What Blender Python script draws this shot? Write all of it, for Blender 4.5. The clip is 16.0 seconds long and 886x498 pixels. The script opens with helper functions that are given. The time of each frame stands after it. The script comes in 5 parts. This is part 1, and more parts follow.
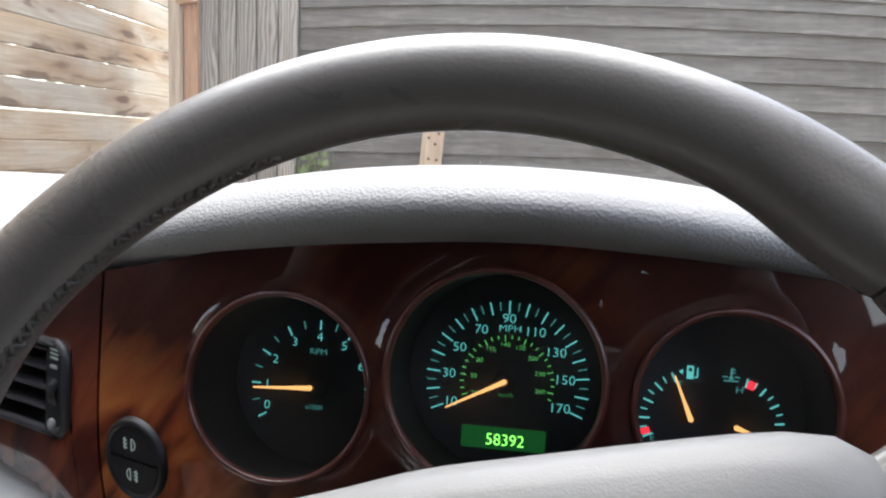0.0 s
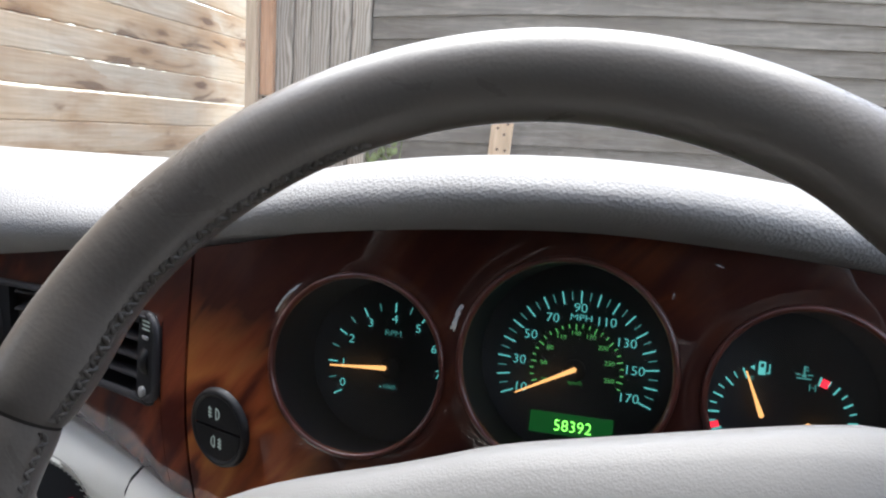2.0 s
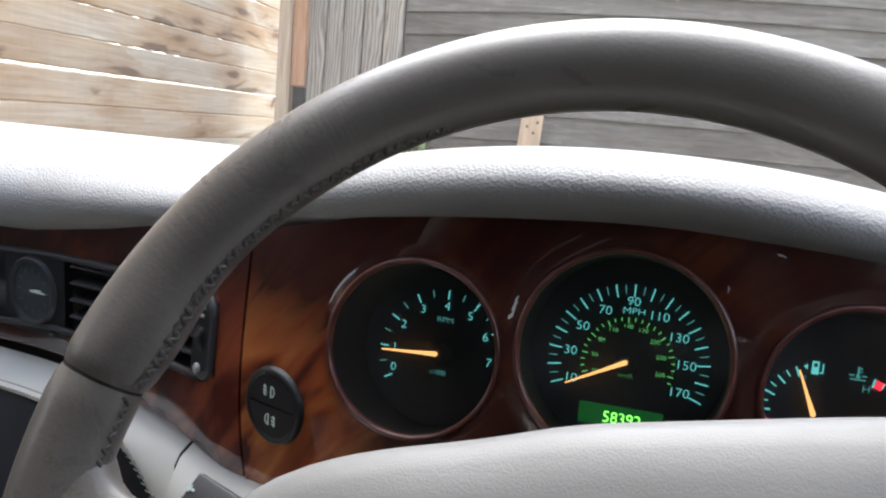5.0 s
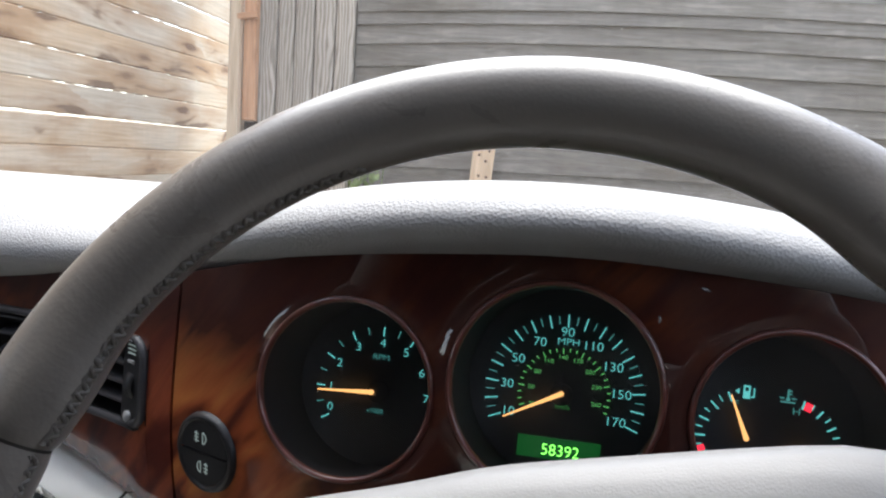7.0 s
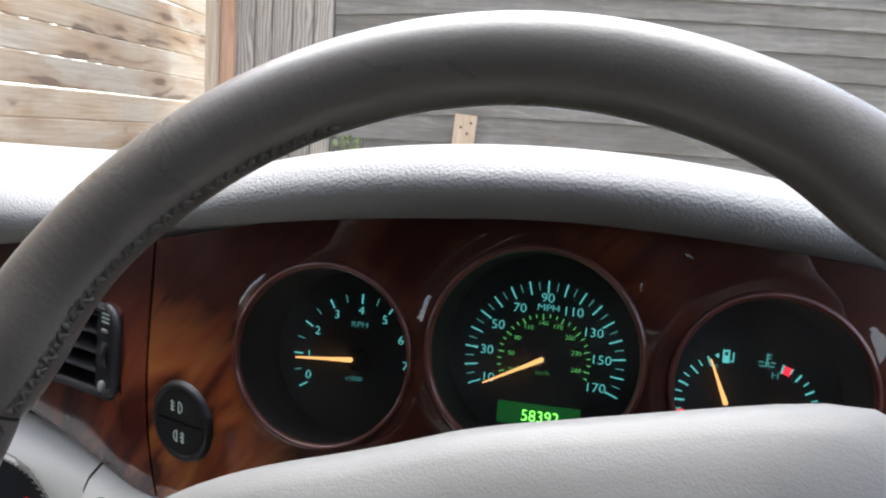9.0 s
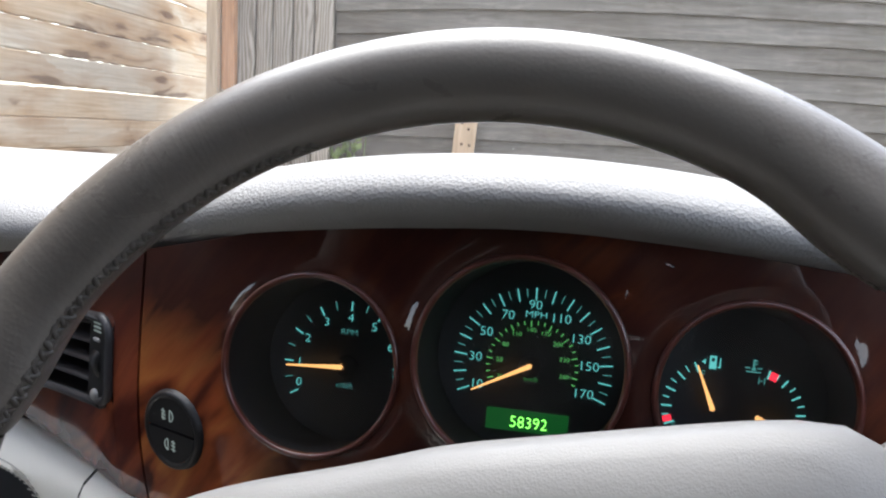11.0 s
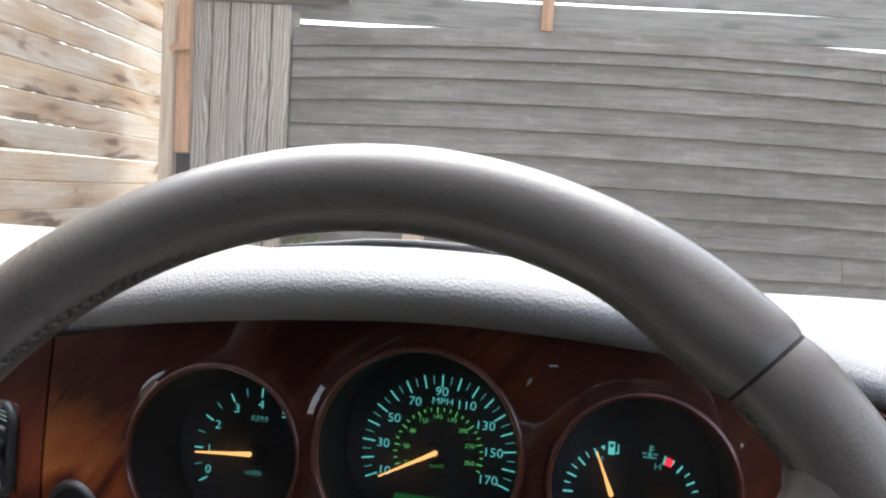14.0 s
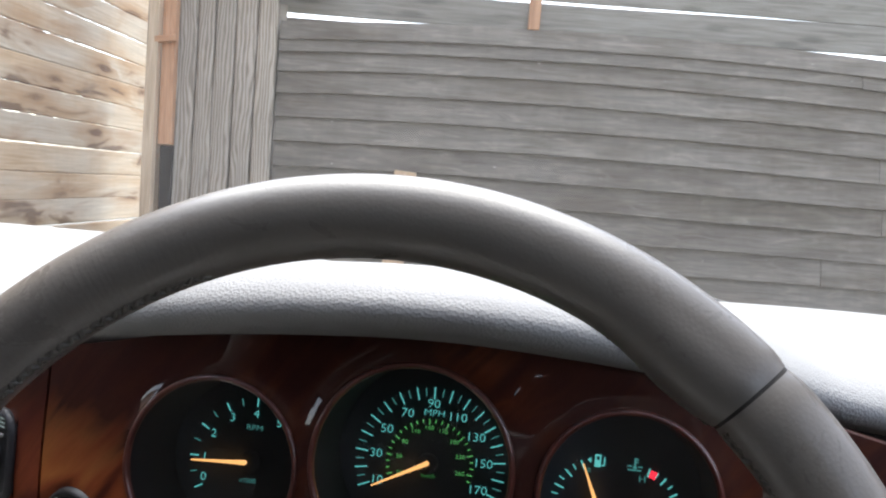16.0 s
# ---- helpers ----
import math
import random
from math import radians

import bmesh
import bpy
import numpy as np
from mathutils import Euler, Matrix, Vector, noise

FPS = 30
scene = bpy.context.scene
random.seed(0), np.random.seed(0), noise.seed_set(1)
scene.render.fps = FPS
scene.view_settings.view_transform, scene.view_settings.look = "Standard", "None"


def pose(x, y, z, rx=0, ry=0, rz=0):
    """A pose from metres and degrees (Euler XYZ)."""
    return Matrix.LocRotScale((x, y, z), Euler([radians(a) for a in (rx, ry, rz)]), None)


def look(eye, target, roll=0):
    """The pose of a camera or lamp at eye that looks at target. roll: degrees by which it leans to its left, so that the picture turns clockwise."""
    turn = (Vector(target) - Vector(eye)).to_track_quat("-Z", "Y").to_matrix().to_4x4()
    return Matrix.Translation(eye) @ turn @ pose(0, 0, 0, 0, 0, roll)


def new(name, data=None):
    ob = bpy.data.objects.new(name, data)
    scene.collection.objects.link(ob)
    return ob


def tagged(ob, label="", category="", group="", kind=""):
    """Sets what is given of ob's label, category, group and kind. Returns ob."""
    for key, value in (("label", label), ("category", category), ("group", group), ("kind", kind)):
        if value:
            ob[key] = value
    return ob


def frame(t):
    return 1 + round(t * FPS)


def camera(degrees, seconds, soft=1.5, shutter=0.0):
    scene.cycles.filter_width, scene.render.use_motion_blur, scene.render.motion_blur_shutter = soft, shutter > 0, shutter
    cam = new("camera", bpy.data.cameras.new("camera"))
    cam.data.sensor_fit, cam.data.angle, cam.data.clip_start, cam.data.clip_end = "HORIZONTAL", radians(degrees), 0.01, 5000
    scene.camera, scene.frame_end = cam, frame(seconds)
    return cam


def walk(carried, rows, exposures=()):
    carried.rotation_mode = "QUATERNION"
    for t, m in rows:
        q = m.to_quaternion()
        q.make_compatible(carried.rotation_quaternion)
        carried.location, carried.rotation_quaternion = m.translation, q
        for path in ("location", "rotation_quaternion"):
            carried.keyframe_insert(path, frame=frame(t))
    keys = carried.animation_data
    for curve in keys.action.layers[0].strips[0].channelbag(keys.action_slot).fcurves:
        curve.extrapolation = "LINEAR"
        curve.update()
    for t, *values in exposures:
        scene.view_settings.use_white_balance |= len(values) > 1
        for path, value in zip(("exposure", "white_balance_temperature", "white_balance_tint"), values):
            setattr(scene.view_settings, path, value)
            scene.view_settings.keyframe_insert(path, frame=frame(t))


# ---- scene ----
cam = camera(57.6, 16.0, soft=2.2)
# seconds, eye, yaw to the left, pitch up, lean
PATH = [
    (0, (0.0300, -0.4161, 1.0100), 8.99, -8.15, 2.16),
    (0.2, (0.0279, -0.4182, 1.0092), 10.16, -8.33, 2.12),
    (0.5, (0.0256, -0.4207, 1.0086), 11.57, -8.57, 2.14),
    (1, (0.0253, -0.4214, 1.0096), 12.53, -8.81, 2.55),
    (1.5, (0.0268, -0.4246, 1.0112), 13.28, -9.01, 2.57),
    (2, (0.0266, -0.4279, 1.0098), 13.58, -9.06, 3.22),
    (2.5, (0.0240, -0.4257, 1.0061), 13.88, -9.30, 3.51),
    (2.8, (0.0174, -0.4188, 0.9992), 14.37, -9.56, 2.99),
    (3, (0.0095, -0.4184, 0.9967), 14.57, -9.96, 2.81),
    (3.2, (0.0029, -0.4263, 0.9950), 15.05, -10.12, 3.20),
    (5.3, (0.0121, -0.4392, 1.0059), 14.97, -9.05, 5.18),
    (5.5, (0.0135, -0.4395, 1.0064), 14.89, -8.79, 5.23),
    (6, (0.0145, -0.4397, 1.0078), 14.23, -8.09, 5.00),
    (6.5, (0.0176, -0.4367, 1.0087), 13.46, -7.42, 4.50),
    (7, (0.0232, -0.4324, 1.0091), 12.30, -7.13, 3.62),
    (7.5, (0.0231, -0.4296, 1.0062), 11.23, -7.40, 3.57),
    (8, (0.0226, -0.4285, 1.0054), 10.86, -7.94, 3.64),
    (8.5, (0.0233, -0.4269, 1.0041), 10.74, -8.46, 3.66),
    (9, (0.0240, -0.4269, 1.0041), 10.88, -8.91, 3.60),
    (9.2, (0.0246, -0.4268, 1.0046), 10.92, -9.05, 3.56),
    (11.3, (0.0327, -0.4262, 1.0123), 11.16, -9.31, 3.15),
    (11.5, (0.0316, -0.4272, 1.0106), 11.02, -8.52, 3.36),
    (12, (0.0450, -0.4294, 1.0222), 10.60, -7.60, 3.14),
    (12.5, (0.0472, -0.4299, 1.0274), 10.26, -7.08, 2.88),
    (13, (0.0484, -0.4365, 1.0285), 9.04, -5.73, 3.45),
    (13.5, (0.0542, -0.4325, 1.0291), 9.06, -5.50, 3.57),
    (14, (0.0604, -0.4324, 1.0308), 8.37, -4.84, 3.64),
    (14.5, (0.0668, -0.4313, 1.0348), 8.74, -5.22, 3.81),
    (15, (0.0735, -0.4365, 1.0396), 8.29, -5.16, 3.98),
    (15.5, (0.0551, -0.4424, 1.0379), 7.13, -5.25, 4.22),
    (16, (0.0546, -0.4436, 1.0436), 7.12, -5.17, 4.60),
]


def aim(eye, yaw, pitch):
    yaw, pitch = radians(yaw), radians(pitch)
    return Vector(eye) + 2 * Vector((-math.sin(yaw) * math.cos(pitch), math.cos(yaw) * math.cos(pitch), math.sin(pitch)))


walk(cam, [(t, look(eye, aim(eye, yaw, pitch), roll)) for t, eye, yaw, pitch, roll in PATH],
     exposures=[(0, 2.33), (3, 2.43), (9.2, 2.41), (12.5, 2.45), (16, 2.25)])

# ---- light ----
world = bpy.data.worlds.new("overcast")
scene.world = world
world.use_nodes = True
wn = world.node_tree
sky = wn.nodes.new("ShaderNodeTexSky")
sky.sky_type = "NISHITA"
sky.sun_disc = False
sky.sun_elevation, sky.sun_rotation = radians(66), radians(-17)
sky.air_density, sky.dust_density = 1.0, 1.5
tone = wn.nodes.new("ShaderNodeHueSaturation")
tone.inputs["Saturation"].default_value = 0.54
back = wn.nodes["Background"]
back.inputs["Strength"].default_value = 0.15
wn.links.new(sky.outputs[0], tone.inputs["Color"])
wn.links.new(tone.outputs[0], back.inputs["Color"])
sun_data = bpy.data.lights.new("sun", "SUN")
sun_data.energy, sun_data.angle, sun_data.color = 1.2, radians(60), (1.0, 0.985, 0.96)
sun = new("sun", sun_data)
sun.matrix_basis = look((-1.5, 5.5, 12), (0, 0.6, 0.9))


# ---- materials ----
class Mat:
    """A node material with short ways to add and join nodes."""

    def __init__(self, name, rough=0.5, color=(0.5, 0.5, 0.5), metal=0.0):
        self.m = bpy.data.materials.new(name)
        self.m.use_nodes = True
        self.t = self.m.node_tree
        self.b = self.t.nodes["Principled BSDF"]
        self.b.inputs["Roughness"].default_value = rough
        self.b.inputs["Metallic"].default_value = metal
        self.b.inputs["Base Color"].default_value = (*color, 1)

    def node(self, kind, **values):
        n = self.t.nodes.new(kind)
        for key, value in values.items():
            n.inputs[key.replace("_", " ")].default_value = value
        return n

    def link(self, a, b):
        self.t.links.new(a, b)

    def coords(self, scale=(1, 1, 1), vary=False, turn=(0, 0, 0)):
        tc = self.node("ShaderNodeTexCoord")
        mp = self.node("ShaderNodeMapping")
        mp.inputs["Scale"].default_value = scale
        mp.inputs["Rotation"].default_value = turn
        self.link(tc.outputs["Object"], mp.inputs["Vector"])
        if not vary:
            return mp.outputs[0]
        info = self.node("ShaderNodeObjectInfo")
        mul = self.node("ShaderNodeMath")
        mul.operation = "MULTIPLY"
        mul.inputs[1].default_value = 71.0
        self.link(info.outputs["Random"], mul.inputs[0])
        add = self.node("ShaderNodeVectorMath")
        self.link(mp.outputs[0], add.inputs[0])
        self.link(mul.outputs[0], add.inputs[1])
        return add.outputs[0]

    def along(self, turn, scale):
        """Coordinates turned first, then stretched."""
        mp = self.node("ShaderNodeMapping")
        mp.inputs["Scale"].default_value = scale
        self.link(self.coords((1, 1, 1), False, turn), mp.inputs["Vector"])
        return mp.outputs[0]

    def noise(self, vec, scale, detail=4.0, rough=0.55, distort=0.0):
        n = self.node("ShaderNodeTexNoise", Scale=scale, Detail=detail, Roughness=rough, Distortion=distort)
        self.link(vec, n.inputs["Vector"])
        return n.outputs["Fac"]

    def ramp(self, fac, stops):
        n = self.node("ShaderNodeValToRGB")
        e = n.color_ramp.elements
        while len(e) < len(stops):
            e.new(0.5)
        for el, (p, c) in zip(e, stops):
            el.position, el.color = p, (*c, 1) if len(c) == 3 else c
        self.link(fac, n.inputs["Fac"])
        return n.outputs["Color"]

    def mix(self, fac, a, b, blend="MIX"):
        n = self.node("ShaderNodeMix")
        n.data_type, n.blend_type = "RGBA", blend
        for v, i in ((fac, 0), (a, 6), (b, 7)):
            if isinstance(v, (int, float)):
                n.inputs[i].default_value = v
            elif isinstance(v, tuple):
                n.inputs[i].default_value = (*v, 1)
            else:
                self.link(v, n.inputs[i])
        return n.outputs[2]

    def color(self, out):
        self.link(out, self.b.inputs["Base Color"])
        return self

    def rough(self, fac, low, high):
        n = self.node("ShaderNodeMapRange")
        n.inputs["To Min"].default_value, n.inputs["To Max"].default_value = low, high
        self.link(fac, n.inputs["Value"])
        self.link(n.outputs[0], self.b.inputs["Roughness"])
        return self

    def bump(self, height, strength, distance):
        n = self.node("ShaderNodeBump", Strength=strength, Distance=distance)
        self.link(height, n.inputs["Height"])
        self.link(n.outputs[0], self.b.inputs["Normal"])
        return self


def leather(name, low, high, rough, grain, depth, wrinkle=None):
    k = Mat(name, rough)
    v = k.coords()
    vor = k.node("ShaderNodeTexVoronoi", Scale=grain)
    k.link(v, vor.inputs["Vector"])
    big = k.noise(v, 9.0, 3.0)
    k.color(k.ramp(big, [(0.3, low), (0.7, high)]))
    height = k.mix(0.5, vor.outputs["Distance"], k.noise(v if wrinkle is None else k.coords(wrinkle), 60.0 if wrinkle is None else 1.0, 5.0, 0.6))
    k.bump(height, 0.5, depth)
    return k.rough(k.noise(v, 30.0), rough - 0.08, rough + 0.1)


def glow(name, color, strength):
    k = Mat(name, 0.6, tuple(0.4 * c for c in color))
    k.b.inputs["Emission Color"].default_value = (*color, 1)
    k.b.inputs["Emission Strength"].default_value = strength
    k.m.cycles.emission_sampling = "NONE"
    return k


def boards(name, dark, mid, light, knots=0.5, green=0.0, warm=0.3):
    """Sawn timber: grain runs along each board's own x axis."""
    k = Mat(name, 0.85)
    v = k.coords((1, 1, 1), True)
    grain = k.noise(k.coords((1.6, 26, 26), True), 2.2, 8.0, 0.62, 0.6)
    wide = k.noise(k.coords((0.7, 3, 3), True), 1.4, 4.0)
    col = k.mix(wide, k.ramp(grain, [(0.25, dark), (0.5, mid), (0.75, light)]), k.ramp(grain, [(0.3, tuple(0.75 * c for c in mid)), (0.7, light)]))
    streak = k.ramp(k.noise(k.coords((0.9, 12, 12), True), 1.3, 5.0, 0.6, 1.2), [(0.45, (0, 0, 0)), (0.70, (1, 1, 1))])
    col = k.mix(k.mix(warm, (0.0, 0.0, 0.0), streak), col, tuple(0.8 * c for c in dark))
    info = k.node("ShaderNodeObjectInfo")
    col = k.mix(0.35, col, k.ramp(info.outputs["Random"], [(0.0, (0.55, 0.52, 0.5)), (1.0, (1, 1, 1))]), "MULTIPLY")
    knot = k.node("ShaderNodeTexVoronoi", Scale=1.0)
    k.link(k.coords((2.6, 9, 9), True), knot.inputs["Vector"])
    spot = k.ramp(knot.outputs["Distance"], [(0.0, (1, 1, 1)), (0.07 + 0.08 * knots, (0.9, 0.9, 0.9)), (0.2 + 0.1 * knots, (0, 0, 0))])
    col = k.mix(k.mix(knots, (0.0, 0.0, 0.0), spot), col, tuple(0.45 * c for c in dark))
    if green:
        algae = k.ramp(k.noise(v, 2.6, 5.0, 0.6), [(0.52, (0, 0, 0)), (0.72, (1, 1, 1))])
        col = k.mix(k.mix(green, (0.0, 0.0, 0.0), algae), col, (0.11, 0.13, 0.06))
    k.color(col)
    k.bump(grain, 0.4, 0.002)
    return k


def old_timber(name, dark, mid, light):
    """Weathered timber whose raised grain waves along each board's x axis."""
    k = Mat(name, 0.85)
    wave = k.node("ShaderNodeTexWave", Scale=0.62, Distortion=17.0, Detail=3.0)
    wave.bands_direction = "Y"
    wave.inputs["Detail Scale"].default_value = 0.55
    k.link(k.coords((5.5, 26, 3), True), wave.inputs["Vector"])
    fine = k.noise(k.coords((2.2, 60, 60), True), 2.0, 6.0, 0.65, 0.4)
    patch = k.noise(k.coords((0.8, 2, 2), True), 1.6, 4.0)
    col = k.ramp(wave.outputs["Fac"], [(0.08, dark), (0.38, mid), (0.85, light)])
    col = k.mix(0.35, col, k.ramp(fine, [(0.3, dark), (0.55, mid), (0.75, light)]))
    col = k.mix(0.55, col, k.ramp(patch, [(0.3, (0.55, 0.55, 0.56)), (0.7, (1, 0.98, 0.95))]), "MULTIPLY")
    info = k.node("ShaderNodeObjectInfo")
    col = k.mix(0.5, col, k.ramp(info.outputs["Random"], [(0.0, (0.62, 0.61, 0.61)), (1.0, (1, 0.97, 0.92))]), "MULTIPLY")
    k.color(col)
    return k.bump(wave.outputs["Fac"], 0.5, 0.003)


def fence_boards(name):
    """Pale rough softwood: grey bleached faces, tan streaks round dark knots, brown bark stains."""
    k = Mat(name, 0.88)
    grain = k.noise(k.coords((1.4, 34, 34), True), 2.0, 7.0, 0.62, 0.5)
    wide = k.ramp(k.noise(k.coords((0.8, 3.2, 3.2), True), 1.5, 3.0, 0.5, 0.4), [(0.38, (0, 0, 0)), (0.62, (1, 1, 1))])
    grey = k.ramp(grain, [(0.28, (0.52, 0.435, 0.335)), (0.72, (0.74, 0.65, 0.53))])
    tan = k.ramp(grain, [(0.28, (0.49, 0.335, 0.20)), (0.72, (0.71, 0.545, 0.38))])
    col = k.mix(wide, grey, tan)
    info = k.node("ShaderNodeObjectInfo")
    col = k.mix(0.5, col, k.ramp(info.outputs["Random"], [(0.0, (0.80, 0.78, 0.76)), (0.5, (1, 1, 1)), (1.0, (1, 0.93, 0.83))]), "MULTIPLY")
    saw = k.noise(k.coords((26, 2, 2), True), 2.0, 3.0, 0.6)
    col = k.mix(0.30, col, k.ramp(saw, [(0.35, (0.82, 0.82, 0.82)), (0.6, (1, 1, 1))]), "MULTIPLY")
    knot = k.node("ShaderNodeTexVoronoi", Scale=1.0)
    knot.inputs["Randomness"].default_value = 0.95
    bend = k.node("ShaderNodeVectorMath")
    k.link(k.coords((1.9, 8.0, 8.0), True), bend.inputs[0])
    k.link(k.ramp(k.noise(k.coords((7, 18, 18), True), 1.6, 4.0), [(0.3, (-0.10, -0.12, 0)), (0.7, (0.10, 0.12, 0))]), bend.inputs[1])
    k.link(bend.outputs[0], knot.inputs["Vector"])
    pick = k.node("ShaderNodeSeparateColor")
    k.link(knot.outputs["Color"], pick.inputs[0])
    here = k.ramp(pick.outputs[0], [(0.30, (0, 0, 0)), (0.42, (1, 1, 1))])
    halo = k.ramp(knot.outputs["Distance"], [(0.08, (1, 1, 1)), (0.66, (0, 0, 0))])
    col = k.mix(k.mix(1.0, here, k.mix(0.80, (0.0, 0.0, 0.0), halo), "MULTIPLY"), col, (0.40, 0.225, 0.105))
    core = k.ramp(knot.outputs["Distance"], [(0.11, (1, 1, 1)), (0.21, (0, 0, 0))])
    col = k.mix(k.mix(1.0, here, k.mix(0.80, (0.0, 0.0, 0.0), core), "MULTIPLY"), col, (0.13, 0.065, 0.04))
    cloud = k.noise(k.coords((1.5, 6.5, 6.5), True), 1.2, 3.0, 0.55, 0.5)
    col = k.mix(k.mix(0.6, (0.0, 0.0, 0.0), k.ramp(cloud, [(0.50, (0, 0, 0)), (0.66, (1, 1, 1))])), col, (0.37, 0.215, 0.11))
    bark = k.ramp(cloud, [(0.61, (0, 0, 0)), (0.67, (1, 1, 1))])
    col = k.mix(k.mix(0.72, (0.0, 0.0, 0.0), bark), col, (0.135, 0.078, 0.052))
    k.color(col)
    return k.bump(grain, 0.35, 0.002)


m_pad = leather("pale grey vinyl", (0.300, 0.298, 0.294), (0.358, 0.355, 0.350), 0.62, 620.0, 0.0017, (45, 150, 150))
m_pad.b.inputs["Specular IOR Level"].default_value = 0.3
m_airbag = leather("pale grey airbag cover", (0.250, 0.246, 0.240), (0.290, 0.286, 0.280), 0.45, 1300.0, 0.00022, (260, 900, 260))
m_rim = leather("taupe leather", (0.136, 0.123, 0.110), (0.184, 0.168, 0.152), 0.46, 620.0, 0.00028, (90, 240, 90))
m_rim.b.inputs["Specular IOR Level"].default_value = 0.25
m_rim.b.inputs["Coat Weight"].default_value = 0.75
m_rim.b.inputs["Coat Roughness"].default_value = 0.20
worn = m_rim.noise(m_rim.coords(), 38.0, 6.0, 0.68, 0.8)
m_rim.rough(worn, 0.34, 0.50)
m_rim.link(m_rim.ramp(worn, [(0.35, (0.25, 0.25, 0.25)), (0.65, (0.36, 0.36, 0.36))]), m_rim.b.inputs["Coat Roughness"])
m_seam = Mat("dark seam", 0.8, (0.03, 0.027, 0.024))
m_lace = leather("taupe lacing", (0.072, 0.067, 0.060), (0.130, 0.121, 0.109), 0.30, 1500.0, 0.0004)
m_pale_thread = Mat("pale grey thread", 0.75, (0.40, 0.39, 0.36))
m_cream = leather("cream leather", (0.76, 0.745, 0.685), (0.83, 0.815, 0.75), 0.5, 700.0, 0.0003)
m_black = Mat("black plastic", 0.45, (0.012, 0.012, 0.014))
m_black.bump(m_black.noise(m_black.coords(), 1500.0, 2.0), 0.3, 0.0002)
m_matt = Mat("matt black card", 0.9, (0.052, 0.060, 0.070))
m_switch = Mat("dark grey switch", 0.45, (0.015, 0.015, 0.017))
m_switch.bump(m_switch.noise(m_switch.coords(), 1800.0, 2.0), 0.25, 0.0001)
m_grey = Mat("worn grey plastic", 0.4, (0.35, 0.35, 0.35))
m_teal = glow("lit teal print", (0.15, 0.70, 0.68), 0.155)
m_teal_dim = glow("dim teal print", (0.13, 0.58, 0.55), 0.085)
m_green = glow("lit green print", (0.16, 0.72, 0.20), 0.135)
m_green_dim = glow("dim green print", (0.10, 0.60, 0.14), 0.07)
m_lcd = glow("green display", (0.008, 0.17, 0.03), 0.07)
m_digit = glow("bright green digits", (0.22, 1.0, 0.12), 0.6)
m_orange = glow("orange needle", (1.0, 0.50, 0.17), 0.27)
m_red = glow("red mark", (1.0, 0.03, 0.06), 0.30)
m_white = glow("pale symbol print", (0.62, 0.76, 0.72), 0.04)
# out of view; set dark to hold down light bounced inside the cabin
m_headlining = Mat("dark headlining cloth", 0.95, (0.10, 0.097, 0.09))
m_headlining.bump(m_headlining.noise(m_headlining.coords(), 900.0, 2.0), 0.4, 0.0005)
m_carpet = Mat("dark carpet", 1.0, (0.035, 0.033, 0.03))
m_carpet.bump(m_carpet.noise(m_carpet.coords(), 700.0, 3.0), 0.8, 0.003)


def walnut(name, figure):
    """Lacquered veneer; figure: streak colours, dark to pale, of its patch painted brighter."""
    k = Mat(name, 0.12)
    v = k.coords((1, 1, 1), False, (0.0, 0.5, 0.0))
    swirl = k.noise(k.along((0, 0.85, 0), (7, 7, 26)), 1.5, 2.6, 0.5, 0.9)
    burr = k.noise(v, 24.0, 5.0, 0.6, 1.6)
    large = k.noise(v, 7.0, 2.0, 0.5, 0.8)
    fine = k.noise(k.along((0, 0.85, 0), (40, 40, 300)), 1.5, 4.0, 0.6, 0.4)
    col = k.mix(0.30, k.ramp(swirl, [(0.36, (0.045, 0.0068, 0.004)), (0.44, (0.15, 0.024, 0.008)), (0.54, (0.38, 0.088, 0.016)), (0.63, (0.20, 0.036, 0.009))]),
                k.ramp(burr, [(0.38, (0.04, 0.006, 0.003)), (0.55, (0.28, 0.058, 0.011)), (0.70, (0.10, 0.014, 0.006))]))
    col = k.mix(k.ramp(large, [(0.24, (0.62, 0.62, 0.62)), (0.46, (0.93, 0.93, 0.93))]), col, (0.037, 0.0115, 0.0100))
    # orange figure and side-window light painted together as one bright left-hand patch
    lit_patch = k.node("ShaderNodeTexGradient")
    lit_patch.gradient_type = "SPHERICAL"
    place = k.node("ShaderNodeMapping")
    place.inputs["Location"].default_value = (1.404, 0.0, -8.78)
    place.inputs["Scale"].default_value = (7.8, 2.0, 10.45)
    wander = k.node("ShaderNodeVectorMath")
    k.link(k.coords(), place.inputs["Vector"])
    k.link(place.outputs[0], wander.inputs[0])
    k.link(k.ramp(swirl, [(0.3, (-0.3, 0, -0.3)), (0.7, (0.3, 0, 0.3))]), wander.inputs[1])
    k.link(wander.outputs[0], lit_patch.inputs["Vector"])
    bright = k.ramp(swirl, list(zip((0.36, 0.44, 0.57), figure)))
    col = k.mix(k.ramp(lit_patch.outputs["Fac"], [(0.12, (0, 0, 0)), (0.55, (0.9, 0.9, 0.9))]), col, bright)
    col = k.mix(0.22, col, k.ramp(fine, [(0.3, (0.35, 0.3, 0.28)), (0.7, (1, 1, 1))]), "MULTIPLY")
    k.color(col)
    k.b.inputs["Coat Weight"].default_value = 1.0
    k.b.inputs["Coat Roughness"].default_value = 0.03
    k.b.inputs["Roughness"].default_value = 0.5
    k.b.inputs["Specular IOR Level"].default_value = 0.1
    return k


